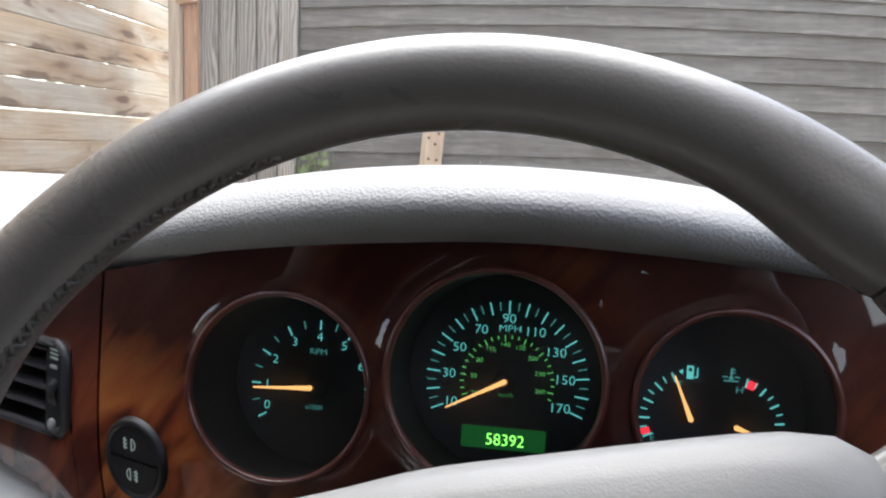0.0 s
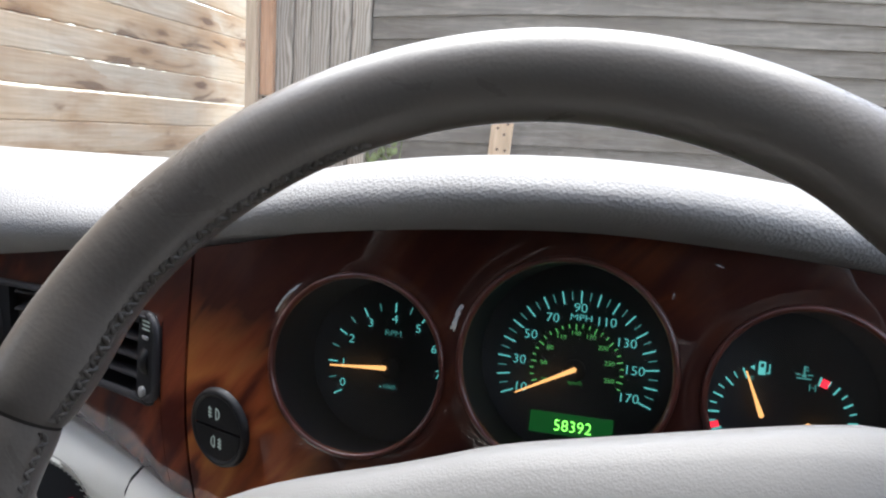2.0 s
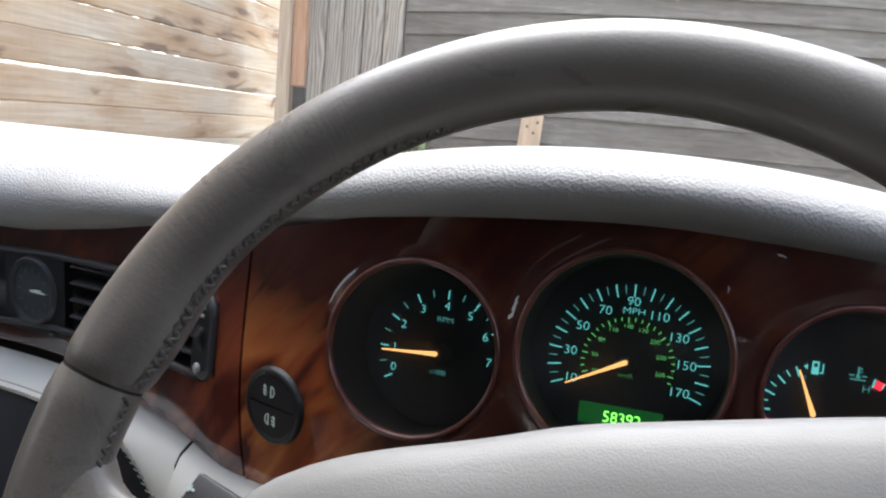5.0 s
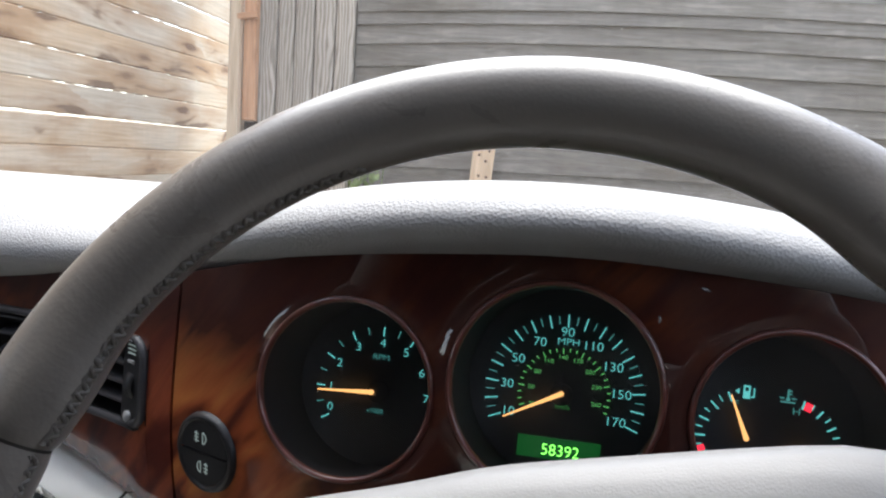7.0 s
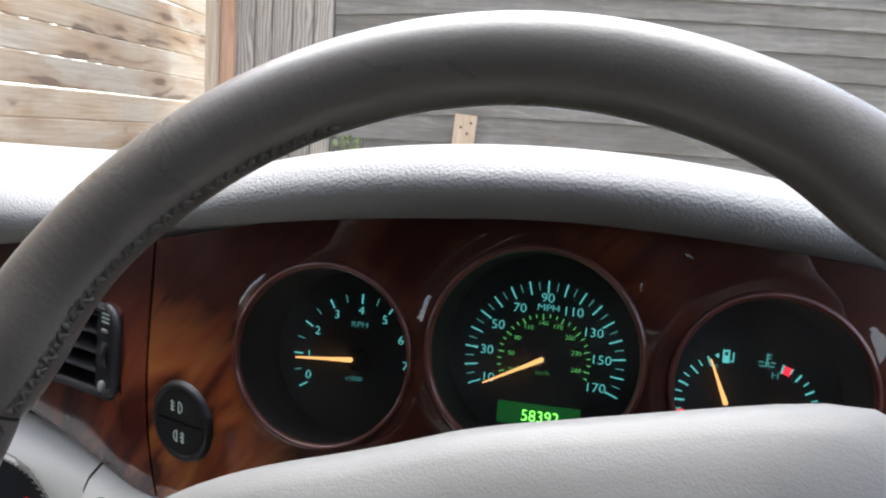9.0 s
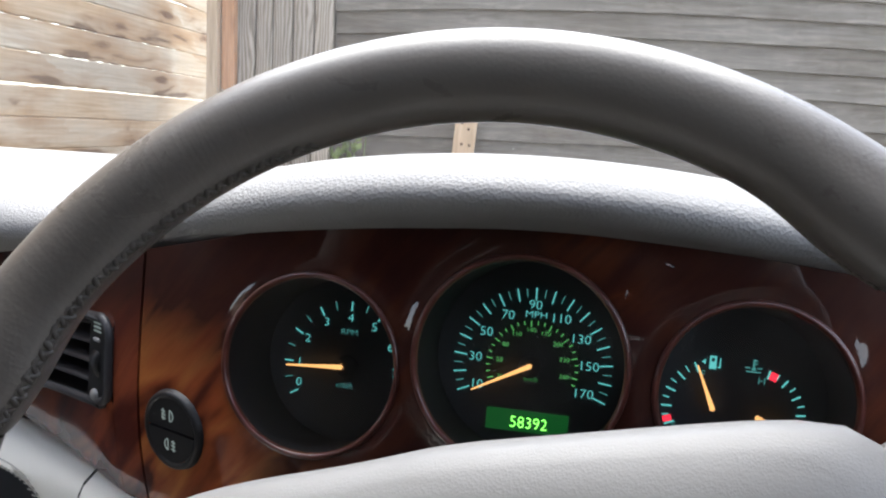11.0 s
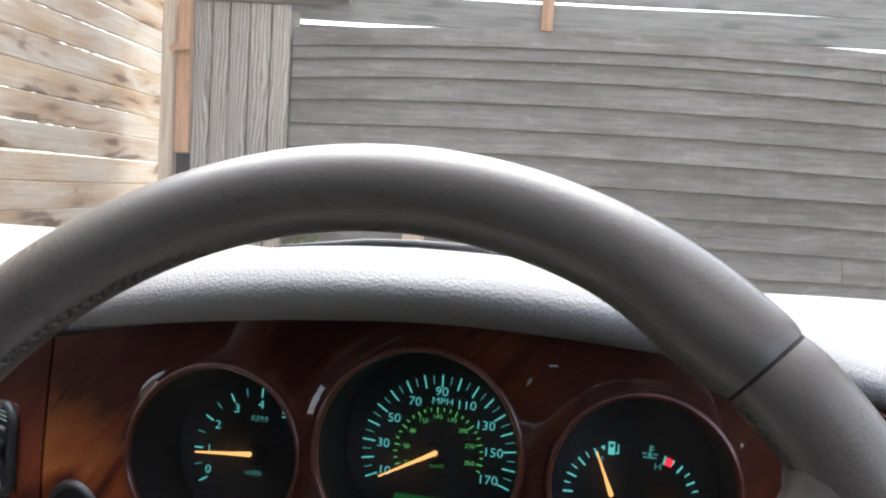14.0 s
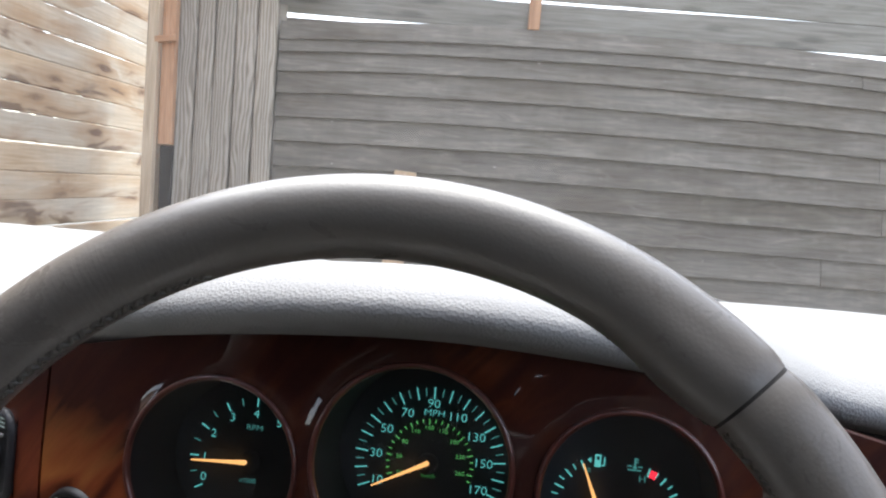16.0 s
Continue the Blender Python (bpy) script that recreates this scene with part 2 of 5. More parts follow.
m_walnut = walnut("lacquered burr walnut", [(0.10, 0.019, 0.010), (0.36, 0.086, 0.027), (0.63, 0.215, 0.060)])
m_side_walnut = walnut("lacquered red walnut", [(0.12, 0.021, 0.013), (0.20, 0.040, 0.021), (0.34, 0.082, 0.035)])
m_dark_wood = Mat("dark red-brown lacquered rim", 0.35, (0.075, 0.024, 0.019))
m_dark_wood.color(m_dark_wood.ramp(m_dark_wood.noise(m_dark_wood.coords(), 90.0, 4.0), [(0.35, (0.075, 0.017, 0.012)), (0.65, (0.14, 0.036, 0.025))]))
m_dark_wood.b.inputs["Coat Weight"].default_value = 1.0
m_dark_wood.b.inputs["Coat Roughness"].default_value = 0.12
m_glass = Mat("clear windscreen glass")
shine, clear, both = m_glass.node("ShaderNodeBsdfGlossy"), m_glass.node("ShaderNodeBsdfTransparent"), m_glass.node("ShaderNodeMixShader")
shine.inputs["Roughness"].default_value = 0.03
clear.inputs["Color"].default_value = (0.97, 0.985, 0.98, 1)
both.inputs["Fac"].default_value = 0.07
m_glass.link(clear.outputs[0], both.inputs[1])
m_glass.link(shine.outputs[0], both.inputs[2])
m_glass.link(both.outputs[0], m_glass.t.nodes["Material Output"].inputs["Surface"])
m_ship = boards("weathered grey weatherboard", (0.156, 0.133, 0.108), (0.222, 0.194, 0.162), (0.290, 0.257, 0.217), 0.12, 0.10, 0.22)
spots = m_ship.node("ShaderNodeTexVoronoi", Scale=1.0)
m_ship.link(m_ship.coords((9, 16, 16), True), spots.inputs["Vector"])
speck = m_ship.ramp(spots.outputs["Distance"], [(0.035, (1, 1, 1)), (0.06, (0, 0, 0))])
damp = m_ship.ramp(m_ship.noise(m_ship.coords((0.8, 3, 3), True), 1.7, 4.0, 0.6), [(0.45, (1, 1, 1)), (0.72, (0.62, 0.58, 0.52))])
timber = m_ship.b.inputs["Base Color"].links[0].from_socket
some = m_ship.ramp(m_ship.noise(m_ship.coords((1.5, 3, 3), True), 2.0, 2.0), [(0.50, (0, 0, 0)), (0.62, (0.8, 0.8, 0.8))])
scuff = m_ship.ramp(m_ship.noise(m_ship.coords((3.0, 14, 14), True), 1.8, 6.0, 0.68, 0.8), [(0.50, (0, 0, 0)), (0.70, (0.55, 0.55, 0.55))])
drip = m_ship.ramp(m_ship.noise(m_ship.coords((11, 1.5, 1.5), True), 2.0, 5.0, 0.62), [(0.36, (0.72, 0.70, 0.67)), (0.56, (1, 1, 1))])
timber = m_ship.mix(scuff, timber, (0.37, 0.325, 0.275))
timber = m_ship.mix(0.3, m_ship.mix(1.0, timber, damp, "MULTIPLY"), drip, "MULTIPLY")
m_ship.color(m_ship.mix(m_ship.mix(1.0, speck, some, "MULTIPLY"), timber, (0.60, 0.58, 0.54)))
m_upright = old_timber("silvered upright boards", (0.31, 0.262, 0.215), (0.53, 0.463, 0.388), (0.72, 0.645, 0.56))
m_panel = fence_boards("pale stained fence boards")
m_post = boards("orange softwood post", (0.38, 0.18, 0.09), (0.64, 0.345, 0.19), (0.78, 0.48, 0.30), 0.6)
m_batten = boards("pale sawn batten", (0.50, 0.36, 0.24), (0.72, 0.56, 0.40), (0.82, 0.67, 0.50), 0.6)
m_gap = boards("near-black shaded gap", (0.012, 0.009, 0.007), (0.024, 0.018, 0.015), (0.04, 0.031, 0.026), 0.3)
m_stake = boards("fresh sawn softwood", (0.58, 0.37, 0.22), (0.79, 0.56, 0.36), (0.87, 0.66, 0.46), 0.35)
m_slat = boards("grey fence slats", (0.17, 0.15, 0.125), (0.30, 0.275, 0.235), (0.40, 0.375, 0.33), 0.5, 0.1)
m_beam = boards("red-brown stained beam", (0.16, 0.065, 0.045), (0.27, 0.12, 0.085), (0.36, 0.19, 0.14), 0.3)
m_knot = Mat("dark brown knot", 0.7, (0.16, 0.095, 0.06))
m_screw = Mat("zinc screw", 0.4, (0.3, 0.3, 0.3), 1.0)
m_ground = Mat("rough concrete yard", 0.95)
gv = m_ground.coords()
m_ground.color(m_ground.mix(m_ground.noise(gv, 0.7, 5.0), m_ground.ramp(m_ground.noise(gv, 40.0, 6.0), [(0.3, (0.16, 0.15, 0.135)), (0.7, (0.28, 0.265, 0.24))]), (0.20, 0.20, 0.17)))
m_ground.bump(m_ground.noise(gv, 25.0, 6.0), 0.6, 0.02)
m_leaf = Mat("ivy leaf", 0.5, (0.09, 0.17, 0.03))
m_leaf.color(m_leaf.ramp(m_leaf.noise(m_leaf.coords(), 40.0), [(0.3, (0.09, 0.14, 0.035)), (0.7, (0.24, 0.29, 0.09))]))
m_blue = Mat("blue painted plastic", 0.35, (0.02, 0.16, 0.55))
m_signal = Mat("orange plastic", 0.4, (0.8, 0.16, 0.03))
m_flash = Mat("mottled white flashing", 0.7)
m_flash.color(m_flash.ramp(m_flash.noise(m_flash.coords((1, 2, 3)), 3.0, 4.0), [(0.48, (0.7, 0.7, 0.7)), (0.56, (0.07, 0.06, 0.06))]))


# ---- building helpers ----
def thing(name, m, label, category, group="", kind=""):
    ob = new(name)
    ob.matrix_basis = m
    ob.empty_display_size = 0.05
    return tagged(ob, label, category, group, kind)


def mesh_of(name, bm, material, smooth=True):
    me = bpy.data.meshes.new(name)
    bm.normal_update()
    bm.to_mesh(me)
    bm.free()
    for p in me.polygons:
        p.use_smooth = smooth
    me.materials.append(material.m)
    return me


def part(name, bm, material, parent, label="", smooth=True):
    """Links a bmesh, drawn in the world's axes, as one mesh under a thing or a part."""
    ob = new(name, mesh_of(name, bm, material, smooth))
    ob.parent = parent
    if parent is not None and parent.type == "EMPTY":
        ob.matrix_parent_inverse = parent.matrix_basis.inverted()
    return tagged(ob, label)


def sharp(ob, angle=35):
    ob.data.set_sharp_from_angle(angle=radians(angle))
    return ob


def box(bm, lo, hi, bevel=0.0, m=None, segments=2):
    made = bmesh.ops.create_cube(bm, size=1.0, matrix=Matrix.Translation((Vector(lo) + Vector(hi)) / 2) @ Matrix.Diagonal((*(Vector(hi) - Vector(lo)), 1)))
    verts = made["verts"]
    if bevel:
        edges = list({e for v in verts for e in v.link_edges})
        res = bmesh.ops.bevel(bm, geom=edges, offset=bevel, segments=segments, affect="EDGES", profile=0.5)
        verts = list({v for f in res["faces"] for v in f.verts} | {v for v in verts if v.is_valid})
    if m is not None:
        bmesh.ops.transform(bm, matrix=m, verts=verts)
    return bm


def grid(bm, rows, close_u=False, close_v=False):
    """A sheet through rows of points."""
    vs = [[bm.verts.new(p) for p in r] for r in rows]
    nu, nv = len(vs), len(vs[0])
    for i in range(nu if close_u else nu - 1):
        for j in range(nv if close_v else nv - 1):
            bm.faces.new((vs[i][j], vs[(i + 1) % nu][j], vs[(i + 1) % nu][(j + 1) % nv], vs[i][(j + 1) % nv]))
    return vs


def fixed(bm):
    bmesh.ops.recalc_face_normals(bm, faces=bm.faces)
    return bm


def lathe(bm, profile, m, n=72):
    """Profile of (radius, height) turned round z, then laid by m."""
    rows = [[m @ Vector((r * math.cos(a), r * math.sin(a), h)) for r, h in profile] for a in (2 * math.pi * i / n for i in range(n))]
    return grid(bm, rows, close_u=True)


def disc(bm, radius, m, n=64):
    bm.faces.new([bm.verts.new(m @ Vector((radius * math.cos(2 * math.pi * i / n), radius * math.sin(2 * math.pi * i / n), 0))) for i in range(n)])
    return bm


def slab(bm, outline, m, lo, hi):
    """A flat plate: outline (x, y) raised from lo to hi along z, laid by m."""
    a = [bm.verts.new(m @ Vector((x, y, lo))) for x, y in outline]
    b = [bm.verts.new(m @ Vector((x, y, hi))) for x, y in outline]
    n = len(outline)
    bm.faces.new(b)
    bm.faces.new(a[::-1])
    for i in range(n):
        bm.faces.new((a[i], a[(i + 1) % n], b[(i + 1) % n], b[i]))
    return bm


def tube(bm, points, radius, n=8, caps=True):
    pts = [Vector(p) for p in points]
    rows = []
    for i, p in enumerate(pts):
        d = (pts[min(i + 1, len(pts) - 1)] - pts[max(i - 1, 0)]).normalized()
        a = d.orthogonal().normalized() if not rows else (side - side.dot(d) * d).normalized()
        side = a
        b = d.cross(a)
        r = radius[i] if isinstance(radius, (list, tuple)) else radius
        rows.append([p + r * (math.cos(2 * math.pi * j / n) * a + math.sin(2 * math.pi * j / n) * b) for j in range(n)])
    vs = grid(bm, rows, close_v=True)
    if caps:
        bm.faces.new(vs[0][::-1])
        bm.faces.new(vs[-1])
    return bm


def text_mesh(body):
    cu = bpy.data.curves.new("print", "FONT")
    cu.body, cu.size, cu.align_x, cu.align_y = body, 1.0, "CENTER", "CENTER"
    cu.resolution_u = 3
    cu.offset = -0.012
    ob = new("print", cu)
    bpy.context.view_layer.update()
    me = bpy.data.meshes.new_from_object(ob.evaluated_get(bpy.context.evaluated_depsgraph_get()))
    bpy.data.objects.remove(ob)
    bpy.data.curves.remove(cu)
    bm = bmesh.new()
    bm.from_mesh(me)
    bpy.data.meshes.remove(me)
    return bm


def blend(x, pairs):
    return float(np.interp(x, [p[0] for p in pairs], [p[1] for p in pairs]))


def ease(x, lo, hi):
    k = min(max((x - lo) / (hi - lo), 0), 1)
    return k * k * (3 - 2 * k)


# ---- car cabin shell ----
def shell(name, bm, material, label, category, smooth=False):
    ob = new(name, mesh_of(name, fixed(bm), material, smooth))
    return tagged(ob, label, category, kind="structure")


CX = -0.36                                       # the car's middle line
bm = bmesh.new()
box(bm, (CX - 0.80, -2.3, 0.16), (CX + 0.80, 0.42, 0.22))
shell("floor", bm, m_carpet, "dark carpeted floor of the car cabin", "floor")
bm = bmesh.new()
grid(bm, [[(CX + x, y, z - 0.08 * (x / 0.62) ** 2) for x in np.linspace(-0.62, 0.62, 11)] for y, z in ((-0.27, 1.28), (-0.52, 1.325), (-1.2, 1.34), (-1.7, 1.30))])
bmesh.ops.solidify(bm, geom=bm.faces[:], thickness=0.03)
shell("ceiling", bm, m_headlining, "dark grey cloth headlining of the car roof", "headlining", True)
for side, name in ((-1, "wall_left"), (1, "wall_right")):
    bm = bmesh.new()
    # sill raised and middle pillar thickened, out of view, to block window reflections
    box(bm, (CX + side * 0.84 - 0.04, -2.3, 0.2), (CX + side * 0.84 + 0.04, 0.42, 0.99), 0.02)
    tube(bm, [(CX + side * 0.84, 0.42, 0.90), (CX + side * 0.76, 0.10, 1.09), (CX + side * 0.65, -0.27, 1.235)], 0.035, 10)
    tube(bm, [(CX + side * 0.82, -0.70, 0.9), (CX + side * 0.64, -0.80, 1.28)], 0.11, 8)
    tube(bm, [(CX + side * 0.82, -2.25, 0.86), (CX + side * 0.64, -1.70, 1.26)], 0.12, 8)
    tube(bm, [(CX + side * 0.65, -0.27, 1.235), (CX + side * 0.64, -0.5, 1.27), (CX + side * 0.64, -1.0, 1.29), (CX + side * 0.64, -1.70, 1.26)], 0.04, 8)
    # added panel over the rear side window, shuts out its light
    box(bm, (CX + side * 0.73 - 0.05, -2.1, 0.9), (CX + side * 0.73 + 0.05, -0.62, 1.27), 0.02)
    shell(name, bm, m_carpet, "dark car door and roof pillars, rear side window blanked off", "car side")
bm = bmesh.new()
box(bm, (CX - 0.80, -2.36, 0.2), (CX + 0.80, -2.30, 1.0))
# unseen panel added over the rear window to keep light and reflections out
box(bm, (CX - 0.68, -1.76, 0.93), (CX + 0.68, -1.70, 1.32))
box(bm, (CX - 0.80, -2.30, 0.88), (CX + 0.80, -1.75, 0.94))
shell("wall_back", bm, m_carpet, "dark bulkhead and shelf behind the seats, rear window blanked off", "car rear")
bm = bmesh.new()
box(bm, (CX - 0.80, 0.40, 0.2), (CX + 0.80, 0.44, 0.90))
shell("wall_front", bm, m_carpet, "dark bulkhead under the windscreen", "bulkhead")
# unseen seats, added to shade the cabin from behind
for x in (0.0, -0.72):
    seat = thing("car_seat", Matrix.Translation((x, -0.75, 0.22)), "dark leather car seat with headrest", "seat", "front seats")
    bm = bmesh.new()
    box(bm, (x - 0.26, -1.0, 0.22), (x + 0.26, -0.48, 0.52), 0.06, None, 4)
    part("cushion", bm, m_rim, seat)
    bm = bmesh.new()
    box(bm, (x - 0.26, -0.07, -0.36), (x + 0.26, 0.07, 0.36), 0.06, Matrix.Translation((0, -1.02, 0.80)) @ Matrix.Rotation(radians(14), 4, "X"), 4)
    part("backrest", bm, m_rim, seat)
    bm = bmesh.new()
    box(bm, (x - 0.14, -1.18, 1.12), (x + 0.14, -1.06, 1.26), 0.05, None, 4)
    part("headrest", bm, m_rim, seat)

# windscreen
screen = thing("windscreen", pose(CX, 0.42, 0.92), "raked clear laminated car windscreen", "windscreen")
bm = bmesh.new()
lower = [(CX + x, 0.50 - 0.16 * (x / 0.8) ** 2, 0.915) for x in np.linspace(-0.82, 0.82, 17)]
upper = [(CX + x, -0.24 - 0.05 * (x / 0.60) ** 2, 1.28 - 0.05 * (x / 0.6) ** 2) for x in np.linspace(-0.64, 0.64, 17)]
grid(bm, [[Vector(a).lerp(Vector(b), k) + Vector((0, 0, 0.025 * math.sin(math.pi * k))) for a, b in zip(lower, upper)] for k in np.linspace(0, 1, 9)])
pane = part("pane", bm, m_glass, screen)
pane.visible_shadow = False
for line in (lower, upper):
    bm = tube(bmesh.new(), line, 0.007, 8)
    part("rubber_seal", bm, m_black, screen, "black rubber edge seal")


# ---- dashboard ----
def lip_y(x):
    return blend(x, [(-0.9, 0.085), (-0.44, 0.052)]) if x < -0.44 else (-0.071 + 1.18 * x * x if x > -0.24 else blend(x, [(-0.44, 0.052), (-0.24, -0.003)]))


def lip_z(x):
    d = x - 0.0105
    if x < -0.22:
        return blend(x, [(-0.9, 0.885), (-0.45, 0.893), (-0.22, 0.926)])
    return max(0.9653 - 1.01 * d * d + 5.0 * d ** 4, 0.918)


def crest_z(x):
    hood = 0.9957 - 0.757 * x * x
    k = ease(abs(x), 0.16, 0.30)
    return hood * (1 - k) + 0.955 * k


def far_z(x):
    return 0.938 + 0.010 * ease(abs(x), 0.1, 0.4)


dash = thing("dashboard", pose(CX, 0.2, 0.22), "pale grey padded dashboard with a hooded binnacle", "dashboard")
bm = bmesh.new()
rows = []
for x in np.linspace(-1.16, 0.44, 161):
    y, z, c = lip_y(x), lip_z(x), crest_z(x)
    h = c - z
    far = 0.43 - 0.10 * ((x - CX) / 0.8) ** 2
    flat = ease(-x, 0.20, 0.34)                  # beside the binnacle the pad slopes away more gently
    prof = [(y + 0.095, z - 0.003), (y + 0.026, z - 0.0035), (y + 0.016, z - 0.003), (y + 0.006, z + 0.02 * h), (y - 0.0030, z + 0.12 * h), (y - 0.0085, z + 0.26 * h), (y - 0.0110 + 0.002 * flat, z + 0.42 * h), (y - 0.0100 + 0.006 * flat, z + 0.58 * h),
            (y - 0.0035 + 0.014 * flat, z + 0.75 * h), (y + 0.009 + 0.026 * flat, z + 0.89 * h), (y + 0.024 + 0.038 * flat, z + 0.965 * h), (y + 0.042 + 0.05 * flat, c)]
    for k in (0.08, 0.2, 0.4, 0.6, 0.8, 1.0):
        prof.append((y + 0.042 + 0.05 * flat + (far - y - 0.042 - 0.05 * flat) * k, c + (far_z(x) - c) * k + 0.004 * math.sin(math.pi * k)))
    rows.append([(x, a, b) for a, b in prof])
grid(bm, rows)
bmesh.ops.subdivide_edges(bm, edges=bm.edges[:], cuts=1, smooth=1.0, use_grid_fill=True)
part("top_pad", fixed(bm), m_pad, dash, "pale grey grained vinyl top pad")


# walnut fascia: y as it bows across the car and upwards, with a raised pod round each dial
TILT = radians(9.0)
DIAL = Matrix.Translation((0, 0, 0.88)) @ Matrix(((1, 0, 0, 0), (0, math.sin(TILT), -math.cos(TILT), 0), (0, math.cos(TILT), math.sin(TILT), 0), (0, 0, 0, 1)))
# openings: middle in the dial's axes, outer radius of the rim, how far its rim stands before the dial face
OPEN = {"tach": (-0.1035, -0.0026, 0.0453, 0.0642), "speed": (-0.0002, 0.0104, 0.0502, 0.0700), "fuel": (0.1057, 0.0051, 0.0440, 0.0650)}
# middle and radius of each dial face behind its opening
BACK_FACE = {"tach": (-0.1045, -0.0080, 0.0460), "speed": (0.0010, 0.0050, 0.0525), "fuel": (0.1062, -0.0040, 0.0470)}
FAS = [(-1.2, 0.11), (-0.60, 0.085), (-0.44, 0.062), (-0.36, 0.032), (-0.287, -0.001), (-0.2425, -0.0265), (-0.2105, -0.0425), (-0.182, -0.0503), (-0.15, -0.0612), (-0.12, -0.0652), (-0.10, -0.067), (0.115, -0.067), (0.14, -0.066), (0.20, -0.060), (0.30, -0.040), (0.45, 0.02)]
UNDER = [(-1.2, 0.095), (-0.60, 0.070), (-0.44, 0.047), (-0.30, 0.001), (-0.25, -0.020), (-0.22, -0.032), (-0.17, -0.049), (-0.12, -0.055), (0.14, -0.055), (0.20, -0.045), (0.45, 0.035)]


def smooth_blend(x, pairs, reach):
    return sum(blend(x + reach * d, pairs) for d in (-1, -0.67, -0.33, 0, 0.33, 0.67, 1)) / 7


def under_y(x):
    """The line along which the fascia meets the leather panels below it."""
    return smooth_blend(x, UNDER, 0.03)


def fas_y(x, z):
    y = smooth_blend(x, FAS, 0.02)
    d = z - 0.85
    side = 0.135 * (d - 0.02 * (1 - math.exp(-d / 0.02))) if d > 0 else 2.4 * d * d
    dials = 0.158 * d - 0.003 if d > 0 else 0.05 * d - 0.003
    k = ease(x, -0.205, -0.130)
    y += side * (1 - k) + dials * k
    if x < -0.19:
        return y
    for key, (u, v, r, w) in OPEN.items():
        mid = DIAL @ Vector((u, v, w))
        d = math.hypot(x - mid.x, (z - mid.z) / math.cos(TILT))
        reach = {"tach": 0.0042, "speed": 0.010 + 0.026 * ease(x, -0.03, 0.02), "fuel": 0.008}[key]
        k = ease(r + reach - d, 0.0, reach - 0.001)
        if k > 0:
            y += (mid.y + 0.0015 + (z - mid.z) * math.tan(TILT) - y) * k
    return y


def cut_plate(name, x0, x1, low, high, cutters, parent, label, thick=0.007):
    """A curved veneered plate with round holes; cutters: pose of the hole's axis and its radius."""
    bm = bmesh.new()
    rows = []
    for x in np.linspace(x0, x1, int((x1 - x0) / 0.003) + 1):
        a, b = low(x), high(x)
        rows.append([(x, fas_y(x, z), z) for z in np.linspace(a, b, 56)])
    front = grid(bm, rows)
    rear = grid(bm, [[(x, y + thick, z) for x, y, z in r] for r in rows])
    for line_f, line_b in ((front[0], rear[0]), (front[-1], rear[-1]), ([r[0] for r in front], [r[0] for r in rear]), ([r[-1] for r in front], [r[-1] for r in rear])):
        for p, q, r, s in zip(line_f, line_f[1:], line_b[1:], line_b):
            bm.faces.new((p, q, r, s))
    fixed(bm)
    plate = new("plate", mesh_of("plate", bm, m_walnut))
    tools = []
    for m, r in cutters:
        bm = bmesh.new()
        vs = lathe(bm, [(r, -0.05), (r, 0.03)], m, 96)
        bm.faces.new([v[0] for v in vs])
        bm.faces.new([v[1] for v in vs])
        cutter = new("cutter", mesh_of("cutter", fixed(bm), m_walnut))
        mod = plate.modifiers.new("hole", "BOOLEAN")
        mod.operation, mod.object, mod.solver = "DIFFERENCE", cutter, "EXACT"
        tools.append(cutter)
    bpy.context.view_layer.update()
    me = bpy.data.meshes.new_from_object(plate.evaluated_get(bpy.context.evaluated_depsgraph_get()))
    for o in (plate, *tools):
        bpy.data.objects.remove(o)
    bm = bmesh.new()
    bm.from_mesh(me)
    bpy.data.meshes.remove(me)
    return sharp(part(name, bm, m_walnut, parent, label), 40)


holes = []
for u, v, r, w in OPEN.values():
    holes.append((DIAL @ Matrix.Translation((u, v, w)), r - 0.0012))
cut_plate("fascia", -0.2095, 0.40, lambda x: 0.776, lambda x: lip_z(x) + 0.004, holes, dash, "lacquered red-brown burr walnut instrument fascia")
# vent opening in the side piece

VENT_END = -0.2328


def vent_low(x):
    return blend(x, [(-0.62, 0.800), (VENT_END, 0.8360)])


def vent_high(x):
    return blend(x, [(-0.62, 0.866), (VENT_END, 0.8905)])



def side_low(x):
    return blend(x, [(-0.62, 0.786), (-0.36, 0.790), (-0.29, 0.779), (VENT_END, 0.768), (-0.21, 0.772)])


bm = bmesh.new()
for x0, x1, lo, hi in ((VENT_END, -0.2115, side_low, lambda x: lip_z(x) + 0.004), (-1.0, VENT_END, side_low, vent_low), (-1.0, VENT_END, vent_high, lambda x: lip_z(x) + 0.004)):
    rows = []
    for x in np.linspace(x0, x1, max(6, int((x1 - x0) / 0.01))):
        a, b = lo(x), hi(x)
        # the lower edge rolls under
        zs = [a, a + 0.002, a + 0.004, a + 0.006, a + 0.009, *np.linspace(a + 0.012, b, 9)] if lo is side_low else list(np.linspace(a, b, 6))
        rows.append([(x, fas_y(x, z) + 0.012 * max(0.0, 1 - (z - side_low(x)) / 0.012) ** 2, z) for z in zs])
    grid(bm, rows)
bmesh.ops.remove_doubles(bm, verts=bm.verts[:], dist=0.0004)
back = bmesh.ops.extrude_face_region(bm, geom=bm.faces[:], use_keep_orig=True)
bmesh.ops.translate(bm, vec=(0, 0.006, 0), verts=[v for v in back["geom"] if isinstance(v, bmesh.types.BMVert)])
sharp(part("side_fascia", fixed(bm), m_side_walnut, dash, "lacquered red walnut surround of the air vents"), 35)

